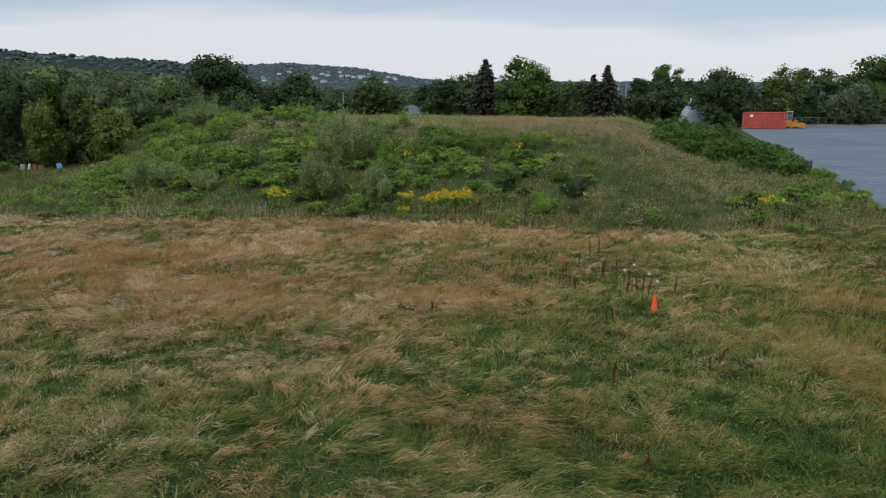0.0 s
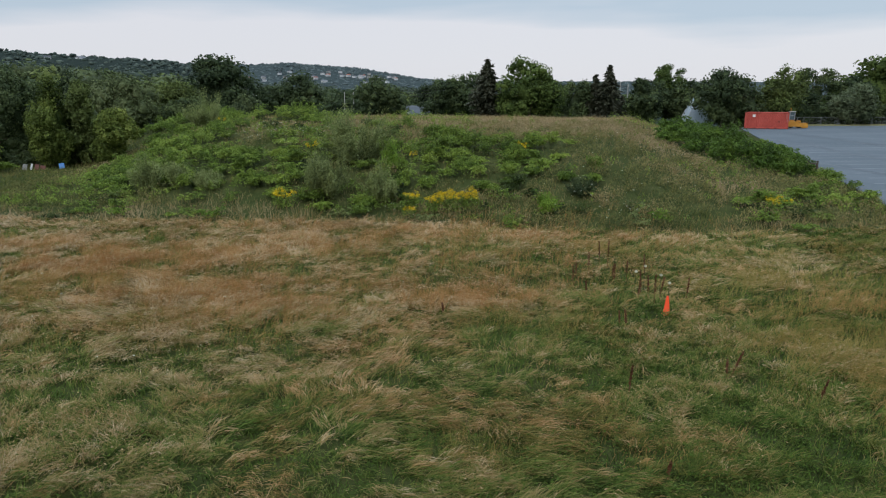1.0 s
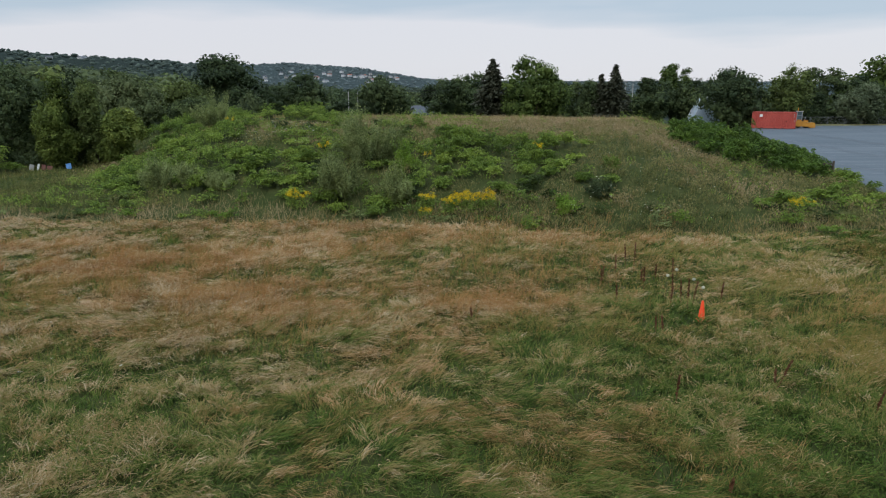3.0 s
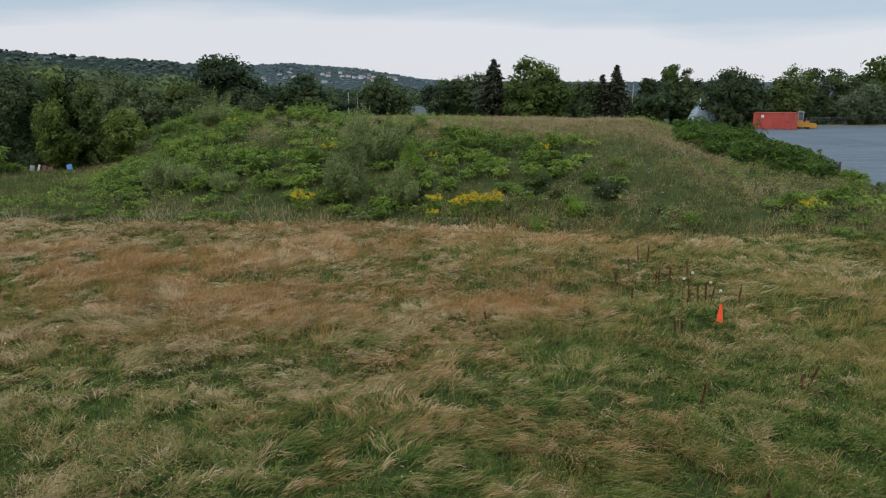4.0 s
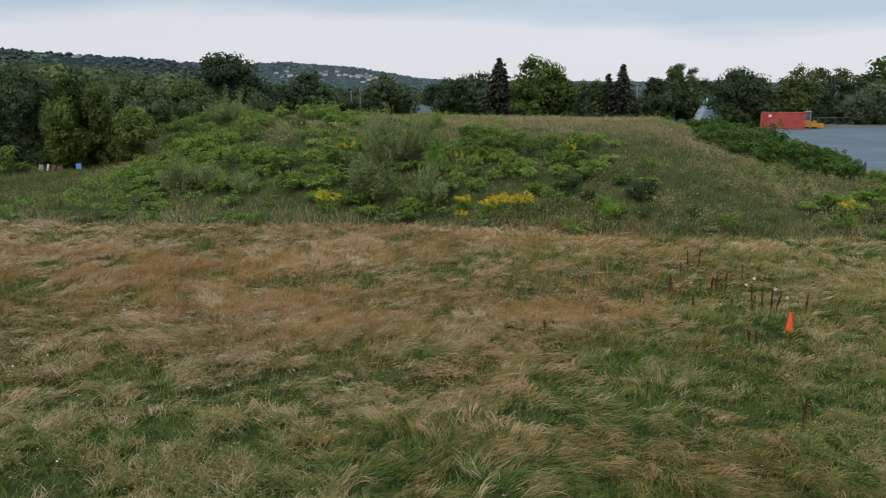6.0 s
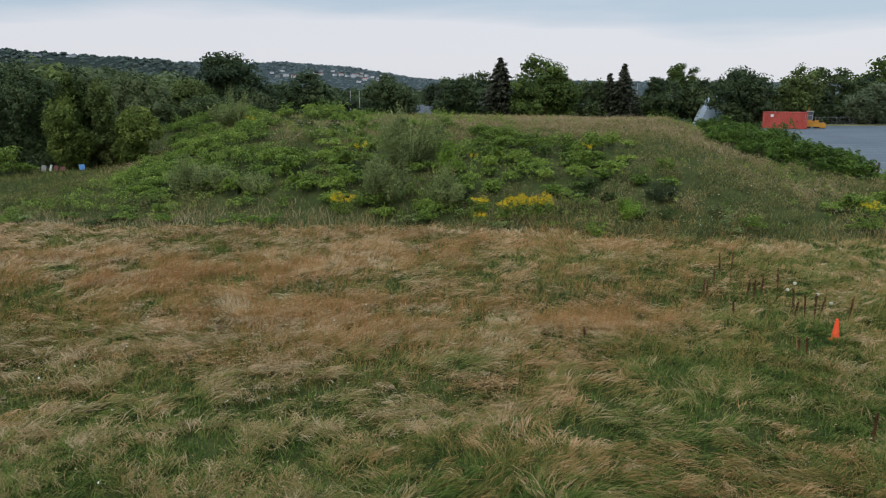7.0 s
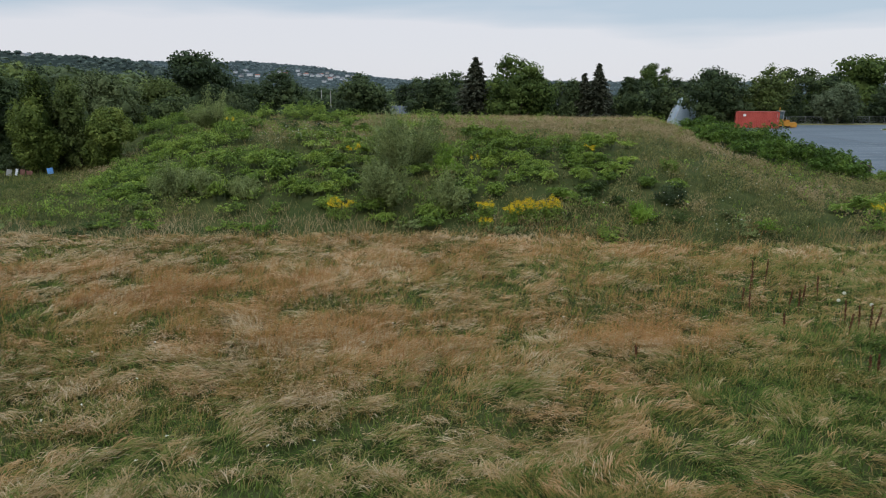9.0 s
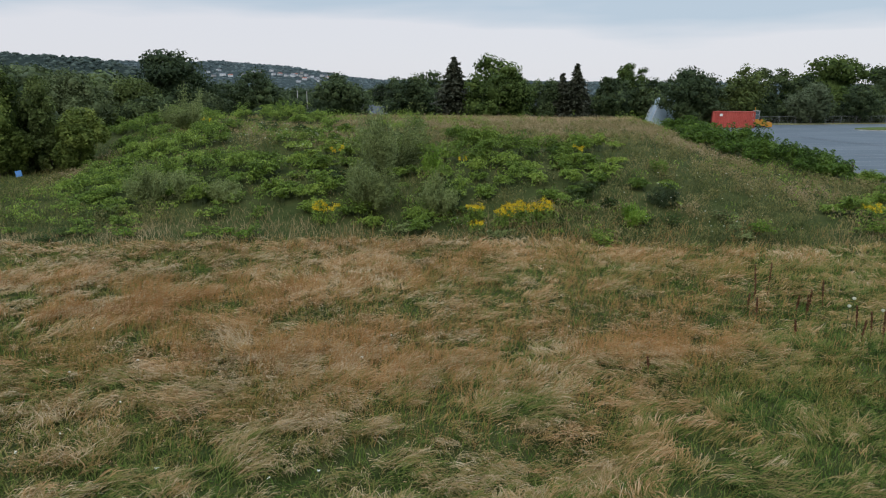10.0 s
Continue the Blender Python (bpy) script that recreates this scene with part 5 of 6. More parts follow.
def goldenrod(x, y, w, d, h, heads, label="goldenrod clump with bright yellow plumes"):
    """Leafy stems with arching plumes of tiny yellow flowers."""
    rng = np.random.RandomState(int(abs(x) * 811 + abs(y) * 67) % 99991)
    z = float(height(x, y))
    ob = thing("goldenrod", x, y, z, label, "flowers", "goldenrod")
    bx, by = rng.uniform(-0.5, 0.5, heads) * w, rng.uniform(-0.5, 0.5, heads) * d
    hh = h * rng.uniform(0.78, 1.08, heads)
    zz = height(x + bx, y + by) - z
    s = np.linspace(0, 1, 4)[None, :]
    pts = np.stack([bx[:, None] + 0 * s, by[:, None] + 0 * s, zz[:, None] + hh[:, None] * s], -1)
    v, f = strips(pts, 0.012)
    bundle("branchwork", raw_mesh("branchwork", v, [f], STEM), ob)
    per = 18
    k = np.repeat(np.arange(heads), per)
    t = rng.uniform(0.1, 0.85, len(k))
    p = np.stack([bx[k], by[k], zz[k] + hh[k] * t], -1) + rng.normal(0, 0.05, (len(k), 3))
    v, f = leaf_quads(p, unit(rng.normal(0, 0.6, p.shape) + np.array([0, 0, 1.0])), 0.13, 0.04, rng)
    bundle("foliage", raw_mesh("foliage", v, [f], LEAF_BRIGHT), ob)
    per = 26
    k = np.repeat(np.arange(heads), per)
    t = rng.rand(len(k))
    a = np.repeat(rng.uniform(0, 6.28, heads), per)
    q = np.stack([bx[k] + np.cos(a) * 0.14 * t ** 2, by[k] + np.sin(a) * 0.14 * t ** 2, zz[k] + hh[k] * (0.90 + 0.12 * t - 0.06 * t ** 3)], -1)
    q = q + rng.normal(0, 0.035, q.shape)
    v, f = leaf_quads(q, unit(rng.normal(size=q.shape)), 0.040, 0.028, rng)
    bundle("bloom", raw_mesh("bloom", v, [f], GOLD), ob, "yellow flower plumes")
    return ob


for x, y, w, d, h, n in ((-1.45, 29.4, 2.2, 0.7, 0.70, 90), (-3.25, 29.8, 0.6, 0.4, 0.66, 20), (-3.3, 29.0, 0.6, 0.3, 0.34, 12), (-9.0, 30.2, 1.0, 0.5, 0.75, 26),
                         (-8.9, 36.2, 0.6, 0.4, 1.0, 9), (2.0, 34.6, 0.5, 0.4, 1.1, 5), (12.4, 28.6, 1.0, 0.6, 0.75, 14),
                         (-18.0, 50.0, 0.7, 0.5, 0.8, 6), (-3.4, 33.4, 0.5, 0.4, 1.2, 4)):
    goldenrod(x, y, w, d, h, n)


def wild_flowers():
    """White umbels and daisies scattered over the mound's foot and side."""
    rng = np.random.RandomState(29)
    P = []
    for x, y, sx, sy, n, h in ((3.0, 29.0, 1.6, 0.6, 22, 0.7), (-12.6, 42.6, 1.8, 1.6, 120, 0.8), (-10.0, 40.0, 1.6, 1.6, 40, 0.8), (11.2, 38.0, 2.6, 2.2, 18, 0.8), (7.2, 30.6, 1.6, 0.9, 16, 0.8), (-3.4, 28.4, 0.8, 0.3, 10, 0.6),
                               (5.4, 26.8, 1.5, 0.5, 16, 0.8), (9.5, 34.0, 2.2, 1.6, 8, 0.8), (-6.0, 15.0, 5.0, 3.0, 10, 0.45), (-12.0, 13.0, 3.0, 2.0, 7, 0.4)):
        q = np.stack([rng.normal(x, sx, n), rng.normal(y, sy, n)], -1)
        P.append(np.c_[q, height(q[:, 0], q[:, 1]) + h * rng.uniform(0.7, 1.15, n)])
    P = np.concatenate(P)
    n = len(P)
    g = np.stack([P[:, 0], P[:, 1], height(P[:, 0], P[:, 1])], -1)
    s = np.linspace(0, 1, 3)[None, :, None]
    v, f = strips(g[:, None] * (1 - s) + P[:, None] * s, 0.01)
    me1 = (v, f)
    k = np.repeat(np.arange(n), 4)
    q = P[k] + rng.normal(0, 0.014, (len(k), 3)) * np.array([1, 1, 0.4])
    v, f = leaf_quads(q, unit(rng.normal(0, 0.35, q.shape) + np.array([0, -0.3, 1.0])), 0.027, 0.027, rng)
    ob = tagged(new("wild_flowers", raw_mesh("wild_flowers", v, [f], WHITE_BLOOM)), "scattered small white wild flowers", "flowers", kind="stuff")
    bundle("branchwork", raw_mesh("branchwork", me1[0], [me1[1]], STEM), ob)


wild_flowers()


def wild_carrot(x, y, h):
    rng = np.random.RandomState(int(abs(x) * 99 + h * 77))
    ob = thing("wild_carrot", x, y, float(height(x, y)), "tall wild carrot with a round white flower head", "flower", "white flowers beside the cone")
    bm = bmesh.new()
    rod(bm, (0, 0, 0), (0.02, 0.01, h - 0.03), 0.006, 0.004, 6)
    part("stem", bm, STEM, ob)
    d = unit(rng.normal(size=(90, 3)))
    d[:, 2] *= 0.85
    v, f = leaf_quads(d * 0.036 + np.array([0.02, 0.01, h]), unit(d + rng.normal(0, 0.3, d.shape)), 0.026, 0.022, rng)
    attach("flower_head", raw_mesh("flower_head", v, [f], WHITE_BLOOM), ob, "round white flower head")


for x, y, h in ((3.38, 17.5, 0.70), (3.70, 17.8, 0.78), (3.95, 17.2, 0.68), (4.05, 16.8, 0.58)):
    wild_carrot(x, y, h)


def dock(x, y, h):
    """A dry dock plant: one upright stalk with whorls of rust-brown seeds."""
    rng = np.random.RandomState(int(abs(x) * 211 + abs(y) * 83) % 9999)
    ob = thing("dock_plant", x, y, float(height(x, y)), "dry dark red-brown dock stalk with seed whorls in the grass", "plant", "dock stalks in the meadow")
    bm = bmesh.new()
    lean = rng.normal(0, 0.11, 2)
    rod(bm, (0, 0, -0.05), (lean[0] * h, lean[1] * h, h), 0.008, 0.004, 6)
    part("stem", bm, DOCK, ob)
    n = 120
    t = np.round(rng.beta(1.6, 1.2, n) * 9) / 9 * 0.58 + 0.40 + rng.normal(0, 0.018, n)
    r = 0.027 * (1.1 - 0.7 * (t - 0.38) / 0.62)
    a = rng.uniform(0, 6.28, n)
    p = np.stack([lean[0] * h * t + np.cos(a) * r * rng.rand(n), lean[1] * h * t + np.sin(a) * r * rng.rand(n), h * t], -1)
    v, f = leaf_quads(p, unit(rng.normal(size=p.shape)), 0.045, 0.028, rng)
    attach("seed_head", raw_mesh("seed_head", v, [f], DOCK), ob)


for x, y, h in ((3.70, 16.75, 0.8), (3.85, 16.9, 0.75), (3.62, 17.0, 0.7), (3.30, 16.9, 0.6), (4.55, 16.9, 0.75), (3.35, 20.6, 0.95), (3.2, 20.9, 0.8), (2.65, 20.0, 0.7),
                (1.95, 18.6, 0.6), (2.05, 17.2, 0.5), (2.15, 19.4, 0.5), (4.25, 19.6, 0.75), (2.5, 14.75, 0.55), (2.32, 14.7, 0.5), (3.76, 12.08, 0.6), (3.68, 12.0, 0.45),
                (1.62, 11.19, 0.62), (4.9, 11.0, 0.5), (1.5, 8.55, 0.35), (3.5, 17.3, 0.75), (3.05, 18.4, 0.7), (3.15, 19.0, 0.6), (3.6, 19.2, 0.65), (-1.7, 15.9, 0.36)):
    dock(x, y, h)


def traffic_cone(x, y):
    z = float(height(x, y)) - 0.01
    ob = thing("traffic_cone", x, y, z, "bright orange plastic traffic cone standing in long grass", "traffic cone")
    bm = bmesh.new()
    box(bm, -0.115, 0.115, -0.115, 0.115, 0.0, 0.03, 0.008)
    part("base", bm, CONE_ORANGE, ob)
    bm = bmesh.new()
    prof = [(0.105, 0.03), (0.102, 0.05), (0.092, 0.06), (0.030, 0.53), (0.025, 0.545), (0.016, 0.547), (0.015, 0.48)]
    rings = [[bm.verts.new((r * math.cos(a * math.pi / 12), r * math.sin(a * math.pi / 12), h)) for a in range(24)] for r, h in prof]
    for a, b in zip(rings, rings[1:]):
        for i in range(24):
            bm.faces.new((a[i], a[(i + 1) % 24], b[(i + 1) % 24], b[i]))
    part("body", bm, CONE_ORANGE, ob, smooth=True)
    return ob


CONE = traffic_cone(3.80, 16.05)
CONE.scale = (0.9, 0.9, 0.9)


# ---- at the car park ----
def container(x, y, z, rz):
    L, W, H = 6.06, 2.44, 2.45
    ob = thing("shipping_container", x, y, z, "faded red corrugated steel shipping container on the car park", "container", rz=rz)
    # front and back: trapezoid corrugations, drawn from top to bottom
    for side, yy in (("front", 0.0), ("back", W)):
        bm = bmesh.new()
        n = 22
        xs = []
        for i in range(n):
            a = 0.16 + (L - 0.32) * i / n
            s = (L - 0.32) / n
            xs += [(a, 0.0), (a + s * 0.38, 0.0), (a + s * 0.5, 0.085), (a + s * 0.88, 0.085)]
        xs.append((L - 0.16, 0.0))
        sign = 1 if side == "front" else -1
        lo = [bm.verts.new((px, yy + sign * (0.03 + d), 0.16)) for px, d in xs]
        hi = [bm.verts.new((px, yy + sign * (0.03 + d), H - 0.12)) for px, d in xs]
        for i in range(len(xs) - 1):
            bm.faces.new((lo[i], lo[i + 1], hi[i + 1], hi[i]))
        part("corrugated_wall", bm, RED_STEEL, ob)
    for name, b in (("bottom_rail", (0.16, L - 0.16, 0, 0.1, 0.02, 0.17)), ("bottom_rail", (0.16, L - 0.16, W - 0.1, W, 0.02, 0.17)),
                    ("top_rail", (0.16, L - 0.16, 0, 0.08, H - 0.12, H)), ("top_rail", (0.16, L - 0.16, W - 0.08, W, H - 0.12, H)),
                    ("corner_post", (0, 0.16, 0, 0.16, 0, H)), ("corner_post", (L - 0.16, L, 0, 0.16, 0, H)),
                    ("corner_post", (0, 0.16, W - 0.16, W, 0, H)), ("corner_post", (L - 0.16, L, W - 0.16, W, 0, H)),
                    ("roof", (0.03, L - 0.03, 0.03, W - 0.03, H - 0.05, H - 0.01)), ("end_wall", (0.02, 0.08, 0.16, W - 0.16, 0.1, H - 0.06)),
                    ("door", (L - 0.09, L - 0.03, 0.16, W / 2, 0.1, H - 0.06)), ("door", (L - 0.09, L - 0.03, W / 2 + 0.01, W - 0.16, 0.1, H - 0.06))):
        bm = bmesh.new()
        box(bm, *b, bevel=0.012)
        part(name, bm, RED_STEEL, ob)
    for i, xx in enumerate((1.25, 3.1, 4.15)):
        bm = bmesh.new()
        box(bm, xx, xx + 0.36, -0.004, 0.05, 0.03, 0.15)
        part("fork_pocket", bm, RED_DARK, ob)
    for xx in (0.0, L - 0.17):
        for zz in (-0.002, H - 0.115):
            bm = bmesh.new()
            box(bm, xx - 0.005, xx + 0.175, -0.006, 0.172, zz, zz + 0.12, 0.01)
            part("corner_casting", bm, RED_DARK, ob)
    bm = bmesh.new()
    box(bm, 1.05, 1.45, 0.012, 0.026, 1.72, 2.1)
    part("placard", bm, WHITE_PAINT, ob, "white square placard")
    for k, (xx, zz, w, h) in enumerate(((5.74, 1.6, 0.05, 0.6), (5.84, 1.0, 0.05, 0.35), (4.65, 0.95, 0.22, 0.22))):
        bm = bmesh.new()
        box(bm, xx, xx + w, 0.014, 0.026, zz, zz + h)
        part("marking", bm, CONCRETE if k < 2 else RED_DARK, ob)
    for yy in (0.5, 0.9, 1.5, 1.95):
        bm = bmesh.new()
        rod(bm, (L, yy, 0.12), (L, yy, H - 0.1), 0.018)
        part("lock_rod", bm, STEEL, ob)


container(43.6, 107.0, float(lot_z(107)) + 0.03, -22)


def loader(x, y, z, rz):
    ob = thing("loader", x, y, z, "yellow wheeled loader with a glazed cab parked behind the container", "loader", rz=rz)
    bm = bmesh.new()
    prism(bm, [(0.1, 0.24), (2.3, 0.24), (2.3, 0.75), (1.8, 0.85), (1.4, 1.0), (0.1, 1.0)], 0.02, 1.98)
    part("body", bm, YELLOW, ob)
    bm = bmesh.new()
    prism(bm, [(2.15, 0.05), (2.95, 0.08), (3.02, 0.3), (2.95, 0.7), (2.8, 0.82), (2.2, 0.78)], 0.0, 2.0)
    part("bucket", bm, YELLOW, ob)
    for yy in (0.15, 1.75):
        bm = bmesh.new()
        rod(bm, (1.0, yy, 1.0), (2.4, yy, 0.55), 0.08)
        part("lift_arm", bm, YELLOW, ob)
    for xx in (0.65, 1.75):
        for yy in (0.1, 1.6):
            bm = bmesh.new()
            rod(bm, (xx, yy, 0.4), (xx, yy + 0.3, 0.4), 0.4, 0.4, 20)
            wh = part("wheel", bm, RUBBER, ob)
            bm = bmesh.new()
            rod(bm, (xx, yy - 0.01, 0.4), (xx, yy + 0.31, 0.4), 0.2, 0.2, 16)
            part("rim", bm, YELLOW, wh)
    for xx in (0.35, 1.05):
        for yy in (0.4, 1.55):
            bm = bmesh.new()
            box(bm, xx, xx + 0.09, yy, yy + 0.07, 0.96, 2.45)
            part("cab_post", bm, STEEL, ob)
    bm = bmesh.new()
    box(bm, 0.40, 1.09, 0.44, 1.58, 1.25, 2.42)
    part("cab_glass", bm, GLASS, ob, "dark cab glazing")
    bm = bmesh.new()
    box(bm, 0.25, 1.24, 0.3, 1.74, 2.45, 2.54, 0.03)
    part("cab_roof", bm, CONCRETE, ob)
    bm = bmesh.new()
    box(bm, 0.36, 1.13, 0.40, 1.62, 0.96, 1.25, 0.02)
    part("cab_base", bm, YELLOW, ob)
    bm = bmesh.new()
    rod(bm, (0.45, 0.42, 1.9), (1.06, 0.42, 1.9), 0.025)
    part("window_bar", bm, STEEL, ob)
    bm = bmesh.new()
    prism(bm, [(1.45, 0.98), (2.0, 0.86), (2.0, 1.12), (1.5, 1.22)], 0.3, 1.7)
    part("engine_cover", bm, YELLOW, ob)
    bm = bmesh.new()
    rod(bm, (0.5, 0.7, 2.5), (0.5, 0.7, 3.05), 0.06)
    part("beacon", bm, YELLOW, ob)
    bm = bmesh.new()
    rod(bm, (1.6, 0.9, 0.9), (1.6, 0.9, 1.6), 0.05)
    part("exhaust", bm, STEEL, ob)


loader(50.6, 108.2, float(lot_z(108)) + 0.02, -20)


def chain_fence(x0, y0, x1, y1, bays):
    z = float(lot_z(y0))
    ob = thing("chain_link_fence", x0, y0, z, "galvanised chain-link fence along the car park's far side", "fence")
    d = Vector((x1 - x0, y1 - y0, 0))
    H = 1.35
    for i in range(bays + 1):
        p = d * (i / bays)
        bm = bmesh.new()
        rod(bm, p - Vector((0, 0, 0.3)), p + Vector((0, 0, H + 0.06)), 0.04)
        part("post", bm, FENCE_STEEL, ob)
    bm = bmesh.new()
    rod(bm, (0, 0, H), d + Vector((0, 0, H)), 0.03)
    part("top_rail", bm, FENCE_STEEL, ob)
    for i in range(bays):
        a, b = d * (i / bays), d * ((i + 1) / bays)
        bm = bmesh.new()
        n = 12
        for k in range(-5, n):
            u0, u1 = k / n, (k + 5) / n
            for lo, hi in ((u0, u1), (u1, u0)):
                p, q = a.lerp(b, min(max(lo, 0), 1)), a.lerp(b, min(max(hi, 0), 1))
                rod(bm, p + Vector((0, 0, 0.05)), q + Vector((0, 0, H)), 0.004, n=3)
        part("wire_mesh", bm, FENCE_STEEL, ob)


chain_fence(55.5, 118.5, 118.0, 127.0, 20)


def verge():
    """A strip of short dry grass between the asphalt and the fence."""
    bm = bmesh.new()
    rows = []
    for i in range(15):
        t = i / 14
        x, y = 51 + 67 * t, 117.2 + 9.2 * t
        z = float(lot_z(y))
        rows.append([bm.verts.new(p) for p in ((x, y - 1.1, z + 0.01), (x, y - 1.0, z + 0.12), (x, y + 1.6, z + 0.16), (x, y + 1.7, z - 0.1))])
    for a, b in zip(rows, rows[1:]):
        for k in range(3):
            bm.faces.new((a[k], b[k], b[k + 1], a[k + 1]))
    tagged(part("verge", bm, VERGE), "low verge of dry mown grass along the car park's fence", "verge", kind="structure")


verge()


def greenhouse(x, y):
    z = float(height(x, y)) + 0.4
    ob = thing("greenhouse", x, y, z, "pale blue arched polytunnel half hidden by trees", "greenhouse")
    R, n = 3.0, 18
    bm = bmesh.new()
    rows = []
    for yy in (0, 1, 2, 3):
        rows.append([bm.verts.new((-R * (1 - 2 * i / n), yy, -0.3 + 1.66 * R * (1 - abs(1 - 2 * i / n) ** 1.9))) for i in range(n + 1)])
    for a, b in zip(rows, rows[1:]):
        for i in range(n):
            bm.faces.new((a[i], a[i + 1], b[i + 1], b[i]))
    bm.faces.new(rows[0])
    bm.faces.new(rows[-1][::-1])
    part("cover", bm, SHEETING, ob, smooth=False)
    for yy in (-0.05, 1.5, 3.05):
        bm = bmesh.new()
        for i in range(n):
            a, b = [(-(R + 0.03) * (1 - 2 * k / n), yy, -0.3 + (1.66 * R + 0.03) * (1 - abs(1 - 2 * k / n) ** 1.9)) for k in (i, i + 1)]
            rod(bm, a, b, 0.04, n=6)
        part("rib", bm, WHITE_PAINT, ob)


greenhouse(41.1, 118.0)


def house(name, x, y, w, d, wall_h, roof_h, wall, roof, label, rz=0.0, windows=3, base=None, chimney=True):
    z = (float(height(x, y)) if base is None else base) - 0.2
    ob = thing(name, x, y, z, label, "house", rz=rz)
    bm = bmesh.new()
    prism(bm, [(-w / 2, 0), (w / 2, 0), (w / 2, wall_h), (-w / 2, wall_h)], 0, d)
    walls = part("wall", bm, wall, ob)
    bm = bmesh.new()
    o = 0.35
    a = [(-w / 2 - o, -o, wall_h), (w / 2 + o, -o, wall_h), (w / 2 + o, d + o, wall_h), (-w / 2 - o, d + o, wall_h)]
    ridge = [(-w / 2 - o, d / 2, wall_h + roof_h), (w / 2 + o, d / 2, wall_h + roof_h)]
    v = [bm.verts.new(p) for p in a + ridge]
    for f in ((0, 1, 5, 4), (2, 3, 4, 5), (0, 4, 3), (1, 2, 5), (3, 2, 1, 0)):
        bm.faces.new([v[i] for i in f])
    bmesh.ops.translate(bm, vec=(0, 0, 0.004), verts=bm.verts)
    rf = part("roof", bm, roof, ob)
    if chimney:
        bm = bmesh.new()
        box(bm, w * 0.2, w * 0.2 + 0.6, d * 0.55, d * 0.55 + 0.6, wall_h + roof_h * 0.5, wall_h + roof_h + 0.7)
        part("chimney", bm, BROWN_PAINT, rf)
    for i in range(windows):
        xx = -w / 2 + w * (i + 0.5) / windows
        bm = bmesh.new()
        box(bm, xx - 0.6, xx + 0.6, -0.06, 0.05, wall_h * 0.45, wall_h * 0.45 + 1.2)
        wd = part("window", bm, WHITE_PAINT, ob)
        bm = bmesh.new()
        box(bm, xx - 0.5, xx + 0.5, -0.08, -0.05, wall_h * 0.45 + 0.1, wall_h * 0.45 + 1.1)
        part("pane", bm, GLASS, wd)
    return ob


house("house", -10.4, 150, 2.6, 7, 3.6, 0.7, CONCRETE, ROOF_DARK, "low pale house with a dark roof behind the mound", base=-1.0, chimney=False)
house("house", -7.9, 142, 3.6, 6, 2.0, 1.5, ROOF_DARK, TAR, "low grey shed with a dark roof behind the mound", base=-0.3, chimney=False)
house("house", -25.5, 138, 6, 7, 3.4, 2.4, SIDING, ROOF_DARK, "grey gabled house between dark trees", rz=75, base=-0.6)
house("house", 26.0, 137, 9, 7, 3.4, 1.8, SIDING, ROOF_DARK, "grey house with a shingle roof behind the spruces", base=0.2)
house("house", -60, 178, 14, 8, 4, 1.6, WHITE_PAINT, ROOF_DARK, "pale house with a dark roof among the woods", base=2.0)


def pole(x, y, top, cross=True, mat=None):
    z = float(height(x, y))
    ob = thing("utility_pole", x, y, z, "weathered grey wooden utility pole rising among the trees", "utility pole", "utility poles")
    bm = bmesh.new()
    rod(bm, (0, 0, -0.3), (0, 0, top - z), 0.13, 0.09, 10)
    part("pole", bm, mat or WOOD_GREY, ob)
    if cross:
        bm = bmesh.new()
        box(bm, -1.1, 1.1, -0.15, -0.04, top - z - 0.9, top - z - 0.75)
        part("crossarm", bm, WOOD_GREY, ob)
        for xx in (-0.95, -0.35, 0.35, 0.95):
            bm = bmesh.new()
            rod(bm, (xx, -0.1, top - z - 0.75), (xx, -0.1, top - z - 0.55), 0.05, 0.03)
            part("insulator", bm, CONCRETE, ob)
    return ob


pole(32.0, 139, 7.9, False, CONCRETE)
pole(36.3, 150, 7.7, False, CONCRETE)
pole(-24.2, 150, 6.0, False, CONCRETE)
pole(-22.4, 151, 5.9, False, CONCRETE)
pole(-90.6, 150, 10.3)
pole(-3.2, 160, 6.8, False)


def power_lines():
    for k, (zz, yy) in enumerate(((6.3, 150.5), (5.7, 150.7), (5.1, 150.9))):
        cu = bpy.data.curves.new("power_line", "CURVE")
        cu.dimensions, cu.bevel_depth, cu.bevel_resolution = "3D", 0.035, 1
        sp = cu.splines.new("POLY")
        sp.points.add(16)
        for i in range(17):
            u = i / 16
            sp.points[i].co = (-22.4 + 58.7 * u, yy + u * -0.5, zz + 0.9 * u - 1.4 * u * (1 - u), 1)
        cu.materials.append(RUBBER)
        tagged(new("power_line", cu), "thin dark overhead power line strung between poles", "cable", "power lines")


power_lines()


